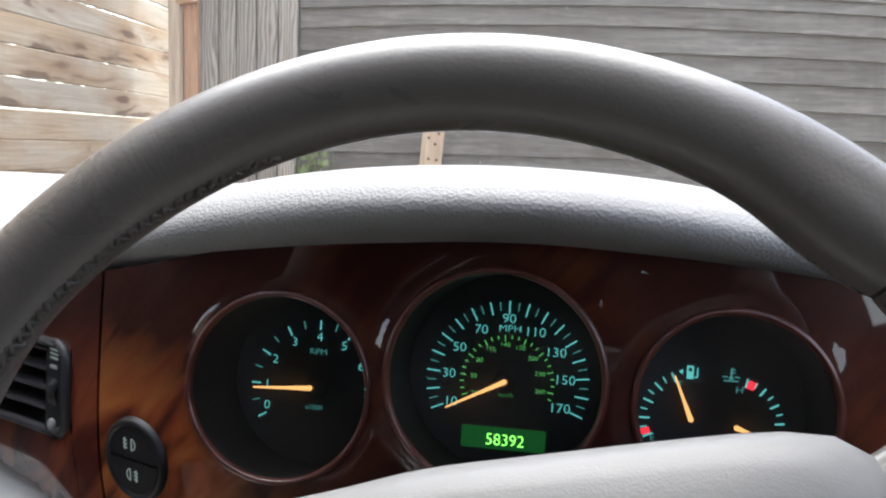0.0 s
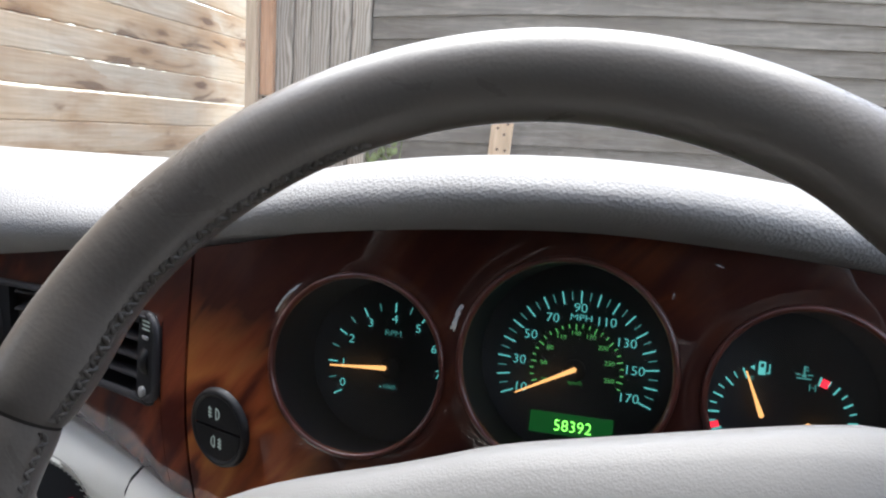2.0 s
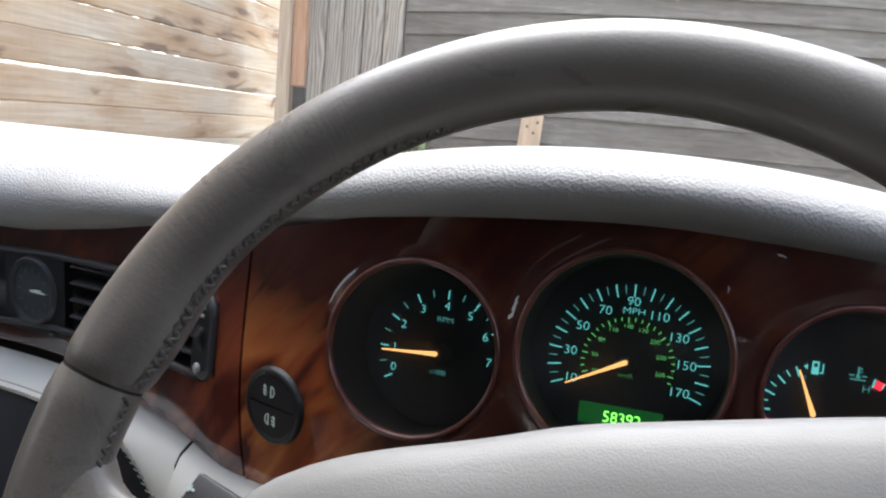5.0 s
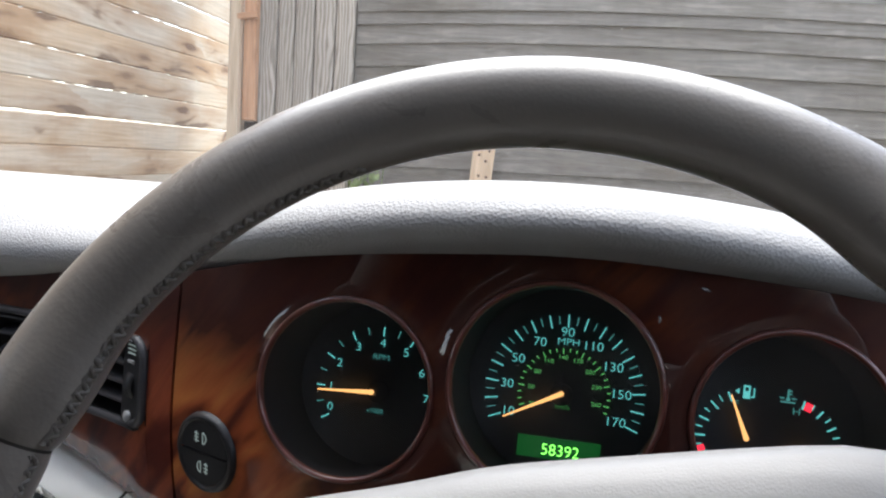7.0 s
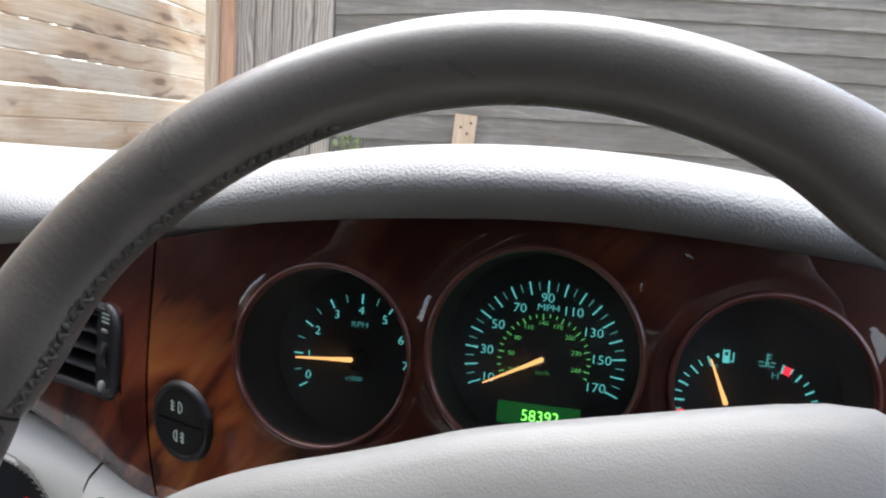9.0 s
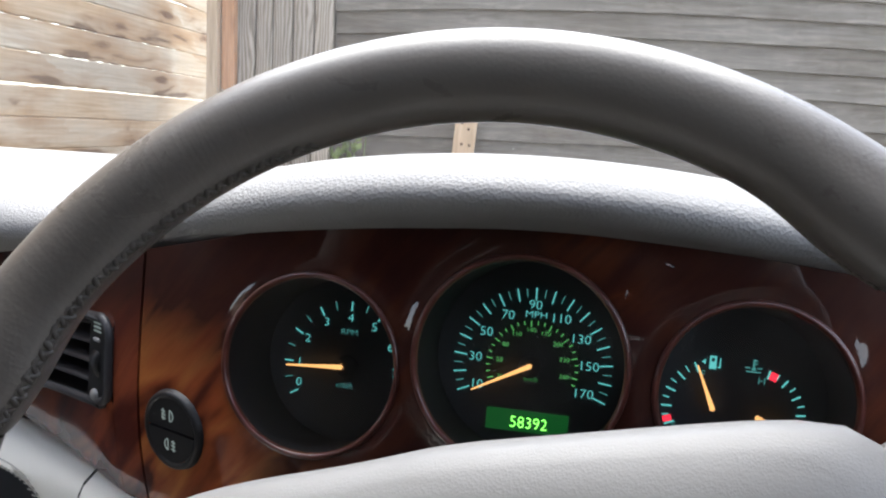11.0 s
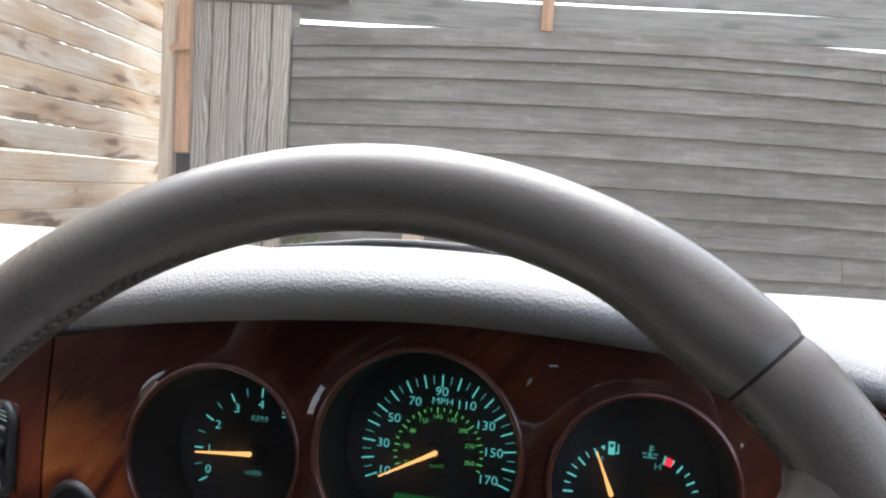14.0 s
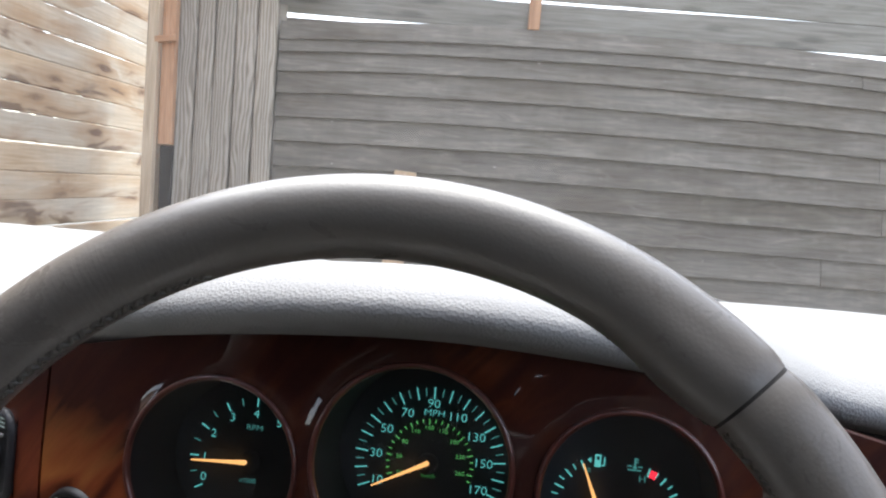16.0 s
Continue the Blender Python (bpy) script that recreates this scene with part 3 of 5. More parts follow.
# lower cream panels
bm = bmesh.new()
rows = []
for x in np.linspace(-0.2645, 0.42, 46):
    y, drop = under_y(x), 0.007 * ease(-x, 0.17, 0.23)
    rows.append([(x, y + 0.02, 0.790 - drop), (x, y - 0.001, 0.784 - drop), (x, y - 0.009, 0.775 - drop), (x, y - 0.016, 0.755), (x, y + 0.0, 0.70), (x, y + 0.06, 0.60), (x, y + 0.16, 0.45)])
grid(bm, rows)
part("knee_panel", fixed(bm), m_cream, dash, "cream leather-covered knee panel")


def roll_low(x):
    return blend(x, [(-1.0, 0.760), (-0.46, 0.766), (-0.40, 0.768), (-0.332, 0.763), (-0.319, 0.760), (-0.307, 0.752), (-0.284, 0.733), (-0.268, 0.710)])


bm = bmesh.new()
rows = []
for x in np.linspace(-1.0, -0.268, 110):
    y, w = under_y(x), roll_low(x)
    rows.append([(x, y + 0.03, 0.785), (x, y + 0.003, 0.777), (x, y - 0.003, 0.771), (x, y - 0.006, (0.772 + w) / 2), (x, y - 0.005, w + 0.006), (x, y - 0.002, w + 0.001), (x, y + 0.006, w), (x, y + 0.02, w + 0.002)])
grid(bm, rows)
roll = part("centre_panel", fixed(bm), m_cream, dash, "cream leather-covered centre roll with a stitched edge")
bm = bmesh.new()
for x in np.arange(-0.62, -0.270, 0.0042):
    for up, tip in ((0.0050, 1), (0.0100, -1)):
        y = under_y(x) - 0.0062
        slope = (roll_low(x + 0.002) - roll_low(x - 0.002)) / 0.004
        tube(bm, [(x - 0.0013, y, roll_low(x) + up - 0.0013 * slope - 0.0005 * tip), (x + 0.0013, y, roll_low(x) + up + 0.0013 * slope + 0.0005 * tip)], 0.0005, 5)
part("stitching", bm, m_pale_thread, roll, "double row of pale stitches")


# ---- instruments ----
cluster = thing("instrument_cluster", Matrix.Translation((0, 0.02, 0.80)), "three round backlit dials sunk in a walnut fascia", "instrument cluster")


def dial_at(u, v, w=0.0, turn=0.0):
    return DIAL @ Matrix.Translation((u, v, w)) @ Matrix.Rotation(turn, 4, "Z")


def bezel(key):
    u, v, r, w = OPEN[key]
    bm = bmesh.new()
    lathe(bm, [(r - 0.0022, -0.0026), (r - 0.0021, -0.0014), (r - 0.0019, -0.0004), (r - 0.0014, 0.0004), (r - 0.0006, 0.0007), (r + 0.0003, 0.0004), (r + 0.0009, -0.0004), (r + 0.0012, -0.0016), (r + 0.0012, -0.012)], dial_at(u, v, w), 96)
    return part("bezel", fixed(bm), m_dark_wood, cluster, "rounded glossy dark red-brown rim")


def well(key):
    """The black funnel between the rim and the dial face."""
    u, v, r, w = OPEN[key]
    bu, bv, br = BACK_FACE[key]
    bm = bmesh.new()
    rows = []
    for k in (0.0, 0.25, 0.5, 0.75, 1.0):
        q = r - 0.0022 + (br - r + 0.0022) * k
        rows.append([dial_at(u + (bu - u) * k, v + (bv - v) * k, (w - 0.0022) * (1 - k) - 0.0006 * k) @ Vector((q * math.cos(t), q * math.sin(t), 0)) for t in np.linspace(0, 2 * math.pi, 72, endpoint=False)])
    grid(bm, rows, close_v=True)
    part("well", fixed(bm), m_well, cluster, "black plastic dial well")


def face(key):
    u, v, r = BACK_FACE[key]
    bm = disc(bmesh.new(), r, dial_at(u, v, -0.0006))
    return part("dial_face", bm, m_matt, cluster, "black dial face")


def tick(dial, material, u, v, r0, r1, a, width, name="tick"):
    """One printed mark, between two radii at an angle."""
    c, s = math.cos(a), math.sin(a)
    pts = [(r0, -width / 2), (r1, -width / 2), (r1, width / 2), (r0, width / 2)]
    bm = slab(bmesh.new(), [(u + c * p - s * q, v + s * p + c * q) for p, q in pts], DIAL, 0.0002, 0.0005)
    part(name, bm, material, dial, smooth=False)


def letters(body, high, u, v, material, parent, w=0.0006, wide=0.77, name=""):
    """Printed characters of a given height; wide: the usual width of one character against its height."""
    bm = text_mesh(body)
    xs, ys = [q.co.x for q in bm.verts], [q.co.y for q in bm.verts]
    digit = text_mesh("0")
    dx = [q.co.x for q in digit.verts]
    k = high / (max(ys) - min(ys))
    kx = wide * 0.88 * high / (max(dx) - min(dx))
    digit.free()
    bm.transform(dial_at(u, v, w) @ Matrix.Diagonal((kx, k, 1, 1)) @ Matrix.Translation((-(max(xs) + min(xs)) / 2, -(max(ys) + min(ys)) / 2, 0)))
    return part(name or ("numeral" if body.isdigit() else "lettering"), bm, material, parent, smooth=False)


def needle(u, v, tip_u, tip_v, parent, width=0.0022):
    d = Vector((tip_u - u, tip_v - v))
    n = Vector((-d.y, d.x)).normalized()
    p = Vector((u, v))
    t = Vector((tip_u, tip_v))
    b = p + d.normalized() * 0.0005
    bm = bmesh.new()
    slab(bm, [tuple(b - n * width * 0.62), tuple(p + d * 0.45 - n * width * 0.36), tuple(t - n * width * 0.16), tuple(t + n * width * 0.16), tuple(p + d * 0.45 + n * width * 0.36), tuple(b + n * width * 0.62), tuple(b - d.normalized() * 0.0009)], DIAL, 0.0040, 0.0052)
    part("needle", bm, m_orange, parent, "tapered orange lit needle", smooth=False)


def hub(u, v, r, parent):
    bm = bmesh.new()
    lathe(bm, [(r, 0.0), (r, 0.0026), (r * 0.9, 0.0034), (0.0, 0.0036)], dial_at(u, v), 40)
    part("hub_cap", fixed(bm), m_matt, parent)


m_well = Mat("black moulded plastic", 0.7, (0.009, 0.011, 0.014))
m_well.b.inputs["Specular IOR Level"].default_value = 0.25
for key in OPEN:
    bezel(key)
    well(key)
m_lens = Mat("clear dial glass")
shine, clear, both = m_lens.node("ShaderNodeBsdfGlossy"), m_lens.node("ShaderNodeBsdfTransparent"), m_lens.node("ShaderNodeMixShader")
shine.inputs["Roughness"].default_value = 0.25
both.inputs["Fac"].default_value = 0.055
m_lens.link(clear.outputs[0], both.inputs[1])
m_lens.link(shine.outputs[0], both.inputs[2])
m_lens.link(both.outputs[0], m_lens.t.nodes["Material Output"].inputs["Surface"])
for u, v, r, w in OPEN.values():
    lens = part("dial_glass", disc(bmesh.new(), r - 0.0021, dial_at(u, v, w - 0.0019)), m_lens, cluster, "clear dial glass")
    lens.visible_shadow = False
tach, speed, fuel = face("tach"), face("speed"), face("fuel")

# rev counter
TU, TV = -0.1033, -0.0120
for i in range(15):
    a = radians(209.5 - 15.0 * i)
    tick(tach, m_teal if i % 2 == 0 else m_teal_dim, TU, TV, 0.0322 if i % 2 == 0 else 0.0332, 0.0374, a, 0.0007 if i % 2 == 0 else 0.00048)
for i in range(8):
    a = radians(209.5 - 30.0 * i if i else 202.0)
    letters(str(i), 0.0046, TU + (0.0284 if i else 0.0300) * math.cos(a), TV + (0.0284 if i else 0.0300) * math.sin(a), m_teal, tach)
letters("RPM", 0.0030, TU, 0.0082, m_teal_dim, tach, wide=0.86)
letters("x1000", 0.0026, -0.1042, -0.0225, m_teal_dim, tach, wide=0.72)
hub(TU + 0.0004, TV + 0.0006, 0.0062, tach)
needle(-0.1048, -0.0116, -0.1381, -0.0137, tach)

# speedometer
SU = 0.0013
for i in range(33):
    a = radians(203 - 7.0 * i)
    tick(speed, m_teal if i % 2 == 0 else m_teal_dim, SU, 0.0, 0.0363 if i % 2 == 0 else 0.0382, 0.0434 if i % 2 == 0 else 0.0428, a, 0.00066 if i % 2 == 0 else 0.00045)
for i in range(9):
    a = radians(203 - 28.0 * i)
    n = 10 + 20 * i
    r = 0.0341 if n == 90 else 0.0313
    letters(str(n), 0.0047, SU + r * math.cos(a), r * math.sin(a), m_teal, speed)
letters("MPH", 0.0034, 0.0015, 0.0288, m_teal, speed, wide=0.86)
for i in range(26):
    k = 20 + 10 * i
    a = radians(203 - (k / 1.609 - 10) * 1.4)
    tick(speed, m_green, SU, 0, 0.0220 if i % 3 == 0 else 0.0232, 0.0252, a, 0.0005)
for k in range(20, 261, 30):
    a = radians(203 - (k / 1.609 - 10) * 1.4)
    letters(str(k), 0.0023, SU + 0.0180 * math.cos(a), 0.0203 * math.sin(a), m_green, speed)
letters("km/h", 0.0026, 0.0012, -0.0066, m_green_dim, speed, wide=0.70)
hub(0.0002, 0.0, 0.0060, speed)
needle(0.0012, 0.0012, -0.0302, -0.0152, speed, width=0.0021)
bm = slab(bmesh.new(), [(-0.0213, -0.0358), (0.0235, -0.0358), (0.0235, -0.0242), (-0.0213, -0.0242)], DIAL, 0.0001, 0.0006)
part("display", bm, m_lcd, speed, "green lit odometer display", smooth=False)
letters("58392", 0.0060, 0.0022, -0.0306, m_digit, speed, 0.0010, 0.66)

# fuel and temperature
FU, FV, HU, HV = 0.0965, -0.0112, 0.1177, -0.0122
for i in range(9):
    tick(fuel, m_teal, FU, FV, 0.0203 if i % 2 == 0 else 0.0222, 0.0256, radians(204.4 - 11.3 * i), 0.00085 if i % 2 == 0 else 0.0006)
    tick(fuel, m_teal, HU, HV, 0.0203 if i % 2 == 0 else 0.0218, 0.0250, radians(76 - 11.5 * i), 0.00085 if i % 2 == 0 else 0.0006)
tick(fuel, m_red, FU, FV, 0.0212, 0.0256, radians(198.7), 0.0030, "red_mark")
tick(fuel, m_red, HU, HV, 0.0205, 0.0246, radians(69.5), 0.0036, "red_mark")
letters("E", 0.0033, FU - 0.0185, FV - 0.0105, m_teal_dim, fuel)
letters("F", 0.0033, 0.0908, 0.0068, m_teal_dim, fuel)
letters("H", 0.0036, 0.1199, 0.0062, m_teal_dim, fuel)
letters("C", 0.0033, HU + 0.0175, HV - 0.0090, m_teal_dim, fuel)
bm = bmesh.new()                                 # filling pump sign with its arrow
x, y = 0.0957, 0.0132
for o in ([(-.0022, -.0034), (.0012, -.0034), (.0012, .0004), (-.0022, .0004)], [(-.0022, .0024), (.0012, .0024), (.0012, .0034), (-.0022, .0034)], [(-.0022, .0004), (-.0014, .0004), (-.0014, .0024), (-.0022, .0024)], [(.0004, .0004), (.0012, .0004), (.0012, .0024), (.0004, .0024)],
          [(.0016, -.0026), (.0032, -.0026), (.0032, -.0020), (.0016, -.0020)], [(.0028, -.0026), (.0034, -.0026), (.0034, .0024), (.0028, .0024)], [(-.0062, 0), (-.0042, .0014), (-.0042, -.0014)]):
    slab(bm, [(x + a, y + b) for a, b in o], DIAL, 0.0002, 0.0006)
part("symbol", bm, m_teal, fuel, "petrol pump sign", smooth=False)
bm = bmesh.new()                                 # thermometer in waves
x, y = 0.1155, 0.0133
for o in ([(-.0004, -.0014), (.0004, -.0014), (.0004, .0036), (-.0004, .0036)], [(0.0004, .0026), (.0018, .0026), (.0018, .0032), (.0004, .0032)], [(0.0004, .0010), (.0018, .0010), (.0018, .0016), (.0004, .0016)], [(-.001, -.0022), (.001, -.0022), (.001, -.0008), (-.001, -.0008)],
          [(-.0042, -.0012), (-.0018, -.0012), (-.0018, -.0006), (-.0042, -.0006)], [(.0018, -.0012), (.0042, -.0012), (.0042, -.0006), (.0018, -.0006)], [(-.0036, -.0032), (.0036, -.0032), (.0036, -.0026), (-.0036, -.0026)]):
    slab(bm, [(x + a, y + b) for a, b in o], DIAL, 0.0002, 0.0006)
part("symbol", bm, m_teal_dim, fuel, "thermometer sign", smooth=False)
needle(FU, FV, 0.0872, 0.0113, fuel, width=0.0021)
needle(HU, HV, 0.1364, -0.0187, fuel, width=0.0021)


# ---- rocker switch for the fog lamps ----
SW = (-0.1822, 0.8392)


def on_fascia(x, z, out=0.0, turn=0.0):
    """The fascia's own axes at a place: x along it, y up it, z out of it."""
    dx = Vector((0.004, fas_y(x + 0.002, z) - fas_y(x - 0.002, z), 0)).normalized()
    up = Vector((0, (fas_y(x, z + 0.002) - fas_y(x, z - 0.002)) / 0.004, 1)).normalized()
    up = (up - up.dot(dx) * dx).normalized()
    outward = dx.cross(up)
    m = Matrix((dx, up, outward)).transposed().to_4x4()
    m.translation = Vector((x, fas_y(x, z), z)) + outward * out
    return m @ Matrix.Rotation(turn, 4, "Z")


switch = thing("fog_lamp_switch", on_fascia(*SW), "round black two-part rocker switch in walnut", "switch")
m = on_fascia(*SW)
bm = bmesh.new()
lathe(bm, [(0.0180, 0.0026), (0.0189, 0.0036), (0.0202, 0.0038), (0.0215, 0.0028), (0.0223, 0.0)], m)
part("ring", fixed(bm), m_switch, switch, "raised black ring")
for s, name in ((1, "upper_rocker"), (-1, "lower_rocker")):
    bm = bmesh.new()
    outline = [(0.0178 * math.cos(a), s * (0.0006 + 0.0172 * math.sin(a))) for a in np.linspace(0.0, math.pi, 28)]
    slab(bm, outline[::s], m, 0.001, 0.0030)
    rocker = part(name, fixed(bm), m_switch, switch, smooth=False)
    bm = bmesh.new()
    x, y = -0.0015, s * 0.0082
    f = -s                                       # front lamp looks one way, rear lamp the other
    arc = [(x + f * (-0.0008) + f * 0 + 0.0026 * math.cos(t) * -f, y + 0.0031 * math.sin(t)) for t in np.linspace(-math.pi / 2, math.pi / 2, 9)]
    for a, b in zip(arc, arc[1:]):
        d = Vector((b[0] - a[0], b[1] - a[1])).normalized() * 0.0003
        slab(bm, [(a[0] + d.y, a[1] - d.x), (b[0] + d.y, b[1] - d.x), (b[0] - d.y, b[1] + d.x), (a[0] - d.y, a[1] + d.x)], m, 0.0030, 0.0033)
    slab(bm, [(arc[0][0] - 0.0003, arc[0][1]), (arc[0][0] + 0.0003, arc[0][1]), (arc[-1][0] + 0.0003, arc[-1][1]), (arc[-1][0] - 0.0003, arc[-1][1])], m, 0.0030, 0.0033)
    for r in (-0.002, 0.0, 0.002):
        bx = x + (-0.0042 if s > 0 else 0.0030)
        slab(bm, [(bx - 0.0012, y + r - 0.0003), (bx + 0.0018, y + r - 0.0006), (bx + 0.0018, y + r), (bx - 0.0012, y + r + 0.0003)], m, 0.0030, 0.0033)
    bx = x + (-0.0040 if s > 0 else 0.0036)
    slab(bm, [(bx - 0.0003, y - 0.0032), (bx + 0.0003, y - 0.0032), (bx + 0.0003, y + 0.0032), (bx - 0.0003, y + 0.0032)], m, 0.0031, 0.0034)
    part("symbol", bm, m_white, rocker, "pale fog lamp sign", smooth=False)

# ---- centre air vent with clock ----
m_slats = Mat("grey-black vent plastic", 0.5, (0.035, 0.035, 0.04))
m_slats.bump(m_slats.noise(m_slats.coords(), 1500.0, 2.0), 0.25, 0.0001)
vent = thing("air_vent", Matrix.Translation((-0.4, 0.08, 0.79)), "black slatted centre air vent in a walnut surround", "air vent")


def vy(x, out=0.0):
    return fas_y(x, 0.86) - out


bm = bmesh.new()                                 # recessed box
rows = []
for x in np.linspace(-0.62, VENT_END, 40):
    a, b = vent_low(x), vent_high(x)
    d = 0.035
    rows.append([(x, fas_y(x, a) + 0.004, a + 0.001), (x, vy(x) + d, a + 0.004), (x, vy(x) + d, b - 0.004), (x, fas_y(x, b) + 0.004, b - 0.001)])
grid(bm, rows)
bm.faces.new([v for v in bm.verts if abs(v.co.x - VENT_END) < 1e-6])
part("housing", fixed(bm), m_black, vent, "black recessed vent housing")
bm = bmesh.new()                                 # raised black edge with rounded end
path, rr = [], 0.011
for x in np.linspace(-0.62, VENT_END - rr, 24):
    path.append((x, vent_low(x) + 0.0022))
for a in np.linspace(-math.pi / 2, math.pi / 2, 13):
    lo_z, hi_z = vent_low(VENT_END - 0.0008) + 0.0022, vent_high(VENT_END - 0.0008) - 0.0022
    cz = lo_z + rr if a < 0 else hi_z - rr
    path.append((VENT_END - 0.0022 - rr + rr * math.cos(a), cz + rr * math.sin(a)))
for x in np.linspace(VENT_END - rr, -0.62, 24):
    path.append((x, vent_high(x) - 0.0022))
tube(bm, [(x, fas_y(x, z) - 0.002, z) for x, z in path], 0.0026, 10)
part("frame", bm, m_slats, vent, "raised black vent frame")
for s in (-1, 1):                                # walnut in the corners outside the rounded end
    bm = bmesh.new()
    z0 = vent_low(VENT_END) if s < 0 else vent_high(VENT_END)
    arc = [(VENT_END - 0.0022 - rr + rr * math.cos(a), z0 + s * (rr * math.sin(a) - rr)) for a in np.linspace(0, math.pi / 2, 8)]
    front = [(x, fas_y(x, z) - 0.0003, z) for x, z in [(VENT_END + 0.0015, z0 + s * 0.0015), *arc]]
    a = [bm.verts.new(p) for p in front]
    for p, q in zip(a[1:], a[2:]):
        bm.faces.new((a[0], p, q))
    part("corner_veneer", fixed(bm), m_side_walnut, vent, "walnut corner of the surround")
for i in range(4):
    k = 0.215 + 0.213 * i
    bm = bmesh.new()
    rows = []
    for x in np.linspace(-0.405, -0.2570, 16):
        z = vent_low(x) + (vent_high(x) - vent_low(x)) * k
        rows.append([(x, vy(x) + 0.001, z), (x, vy(x) + 0.003, z + 0.0014), (x, vy(x) + 0.018, z + 0.0044), (x, vy(x) + 0.018, z + 0.0033), (x, vy(x) + 0.003, z - 0.0010)])
    grid(bm, rows, close_v=True)
    part("slat", fixed(bm), m_slats, vent)
for x in (-0.318, -0.362):
    bm = bmesh.new()
    grid(bm, [[(x + a, vy(x) + q, z) for q, z in ((0.014, vent_low(x) + 0.004), (0.014, vent_high(x) - 0.004), (0.030, vent_high(x) - 0.004), (0.030, vent_low(x) + 0.004))] for a in (-0.0008, 0.0008)], close_v=True)
    part("vane", fixed(bm), m_black, vent, smooth=False)
bm = bmesh.new()                                 # thumb wheel column
mv = on_fascia(VENT_END - 0.0134, 0.8620)
slab(bm, [(0.0095 * math.copysign(abs(math.cos(t)) ** 0.5, math.cos(t)), -0.0005 + 0.0275 * math.copysign(abs(math.sin(t)) ** 0.3, math.sin(t))) for t in np.linspace(0, 2 * math.pi, 40, endpoint=False)], mv, -0.006, 0.0012)
column = part("control_column", fixed(bm), m_black, vent, smooth=False)
bm = bmesh.new()
lathe(bm, [(0.010, -0.004), (0.0115, -0.003), (0.0115, 0.003), (0.010, 0.004)], mv @ Matrix.Translation((-0.001, -0.002, -0.0074)) @ Matrix.Rotation(math.pi / 2, 4, "Y"), 28)
part("thumb_wheel", fixed(bm), m_switch, vent, "ridged black thumb wheel")
bm = bmesh.new()
box(bm, (-0.004, 0.0112, 0.0008), (0.003, 0.0135, 0.0024), 0.0008, mv)
part("indicator", bm, m_grey, vent, "pale wheel mark", smooth=False)
bm = bmesh.new()
lathe(bm, [(0.0, 0.0034), (0.0025, 0.0032), (0.0035, 0.0024), (0.0036, 0.0005)], mv @ Matrix.Translation((-0.001, -0.0205, 0)), 24)
part("button", fixed(bm), m_grey, vent, "small pale grey button")
bm = bmesh.new()
for k in range(3):
    box(bm, (-0.0045, 0.0168 + 0.0024 * k, 0.0011), (0.0035, 0.0176 + 0.0024 * k, 0.0017), 0, mv)
part("symbol", bm, m_white, vent, "pale airflow sign", smooth=False)

clock = thing("clock", Matrix.Translation((-0.452, 0.06, 0.80)), "round black analogue dashboard clock with pale pointers", "clock")
m_clock = Mat("dim print", 0.5, (0.06, 0.12, 0.11))
mc = on_fascia(-0.446, 0.845)
bm = bmesh.new()
slab(bm, [(-0.035, -0.034), (0.036, -0.032), (0.036, 0.030), (-0.035, 0.028)], mc, -0.006, 0.001)
part("panel", bm, m_switch, clock, "dark grey clock panel", smooth=False)
bm = bmesh.new()
lathe(bm, [(0.0225, 0.002), (0.0240, 0.0045), (0.0262, 0.0045), (0.0275, 0.0012)], mc)
part("bezel", fixed(bm), m_slats, clock, "dark grey ring")
part("dial_face", disc(bmesh.new(), 0.023, mc @ Matrix.Translation((0, 0, 0.0016))), m_matt, clock)
bm = bmesh.new()
for i in range(12):
    c, s = math.cos(i * math.pi / 6), math.sin(i * math.pi / 6)
    slab(bm, [(c * r - s * w, s * r + c * w) for r, w in ((0.0150, -0.0006), (0.0185, -0.0006), (0.0185, 0.0006), (0.0150, 0.0006))], mc, 0.0018, 0.0022)
part("hour_marks", bm, m_clock, clock, "teal hour marks", smooth=False)
bm = bmesh.new()
slab(bm, [(-0.002, -0.0008), (0.0155, -0.0005), (0.0155, 0.0005), (-0.002, 0.0008)], mc, 0.0028, 0.0034)
part("pointer", bm, m_white, clock, smooth=False)
bm = bmesh.new()
slab(bm, [(0.001, -0.0010), (0.0105, 0.0012), (0.0103, 0.0022), (0.0, 0.001)], mc, 0.0022, 0.0027)
part("pointer", bm, m_white, clock, smooth=False)
glass = part("glass", disc(bmesh.new(), 0.0232, mc @ Matrix.Translation((0, 0, 0.0044))), m_glass, clock, "clear clock glass")
glass.visible_shadow = False
for x in (-0.024, 0.022):
    bm = bmesh.new()
    lathe(bm, [(0.0, 0.0035), (0.0024, 0.003), (0.003, 0.001)], mc @ Matrix.Translation((x, -0.0285, 0)), 16)
    part("knob", fixed(bm), m_black, clock)

# ---- indicator stalk ----
stalk = thing("indicator_stalk", Matrix.Translation((-0.10, -0.09, 0.80)), "dark grey indicator stalk with pale arrows", "stalk")
bm = bmesh.new()
ms = pose(-0.1795, -0.130, 0.8345, 48, 0, 0) @ Matrix.Rotation(radians(-17), 4, "Z")
box(bm, (0.0, -0.034, -0.012), (0.045, 0.0, 0.0), 0.002, ms, 2)
paddle = part("paddle", bm, m_switch, stalk, smooth=False)
sharp(paddle, 40)
bm = bmesh.new()
tube(bm, [ms @ Vector((0.030, -0.014, -0.006)), (-0.10, -0.105, 0.815), (-0.03, -0.08, 0.82)], [0.007, 0.006, 0.008], 12)
part("arm", bm, m_black, stalk)
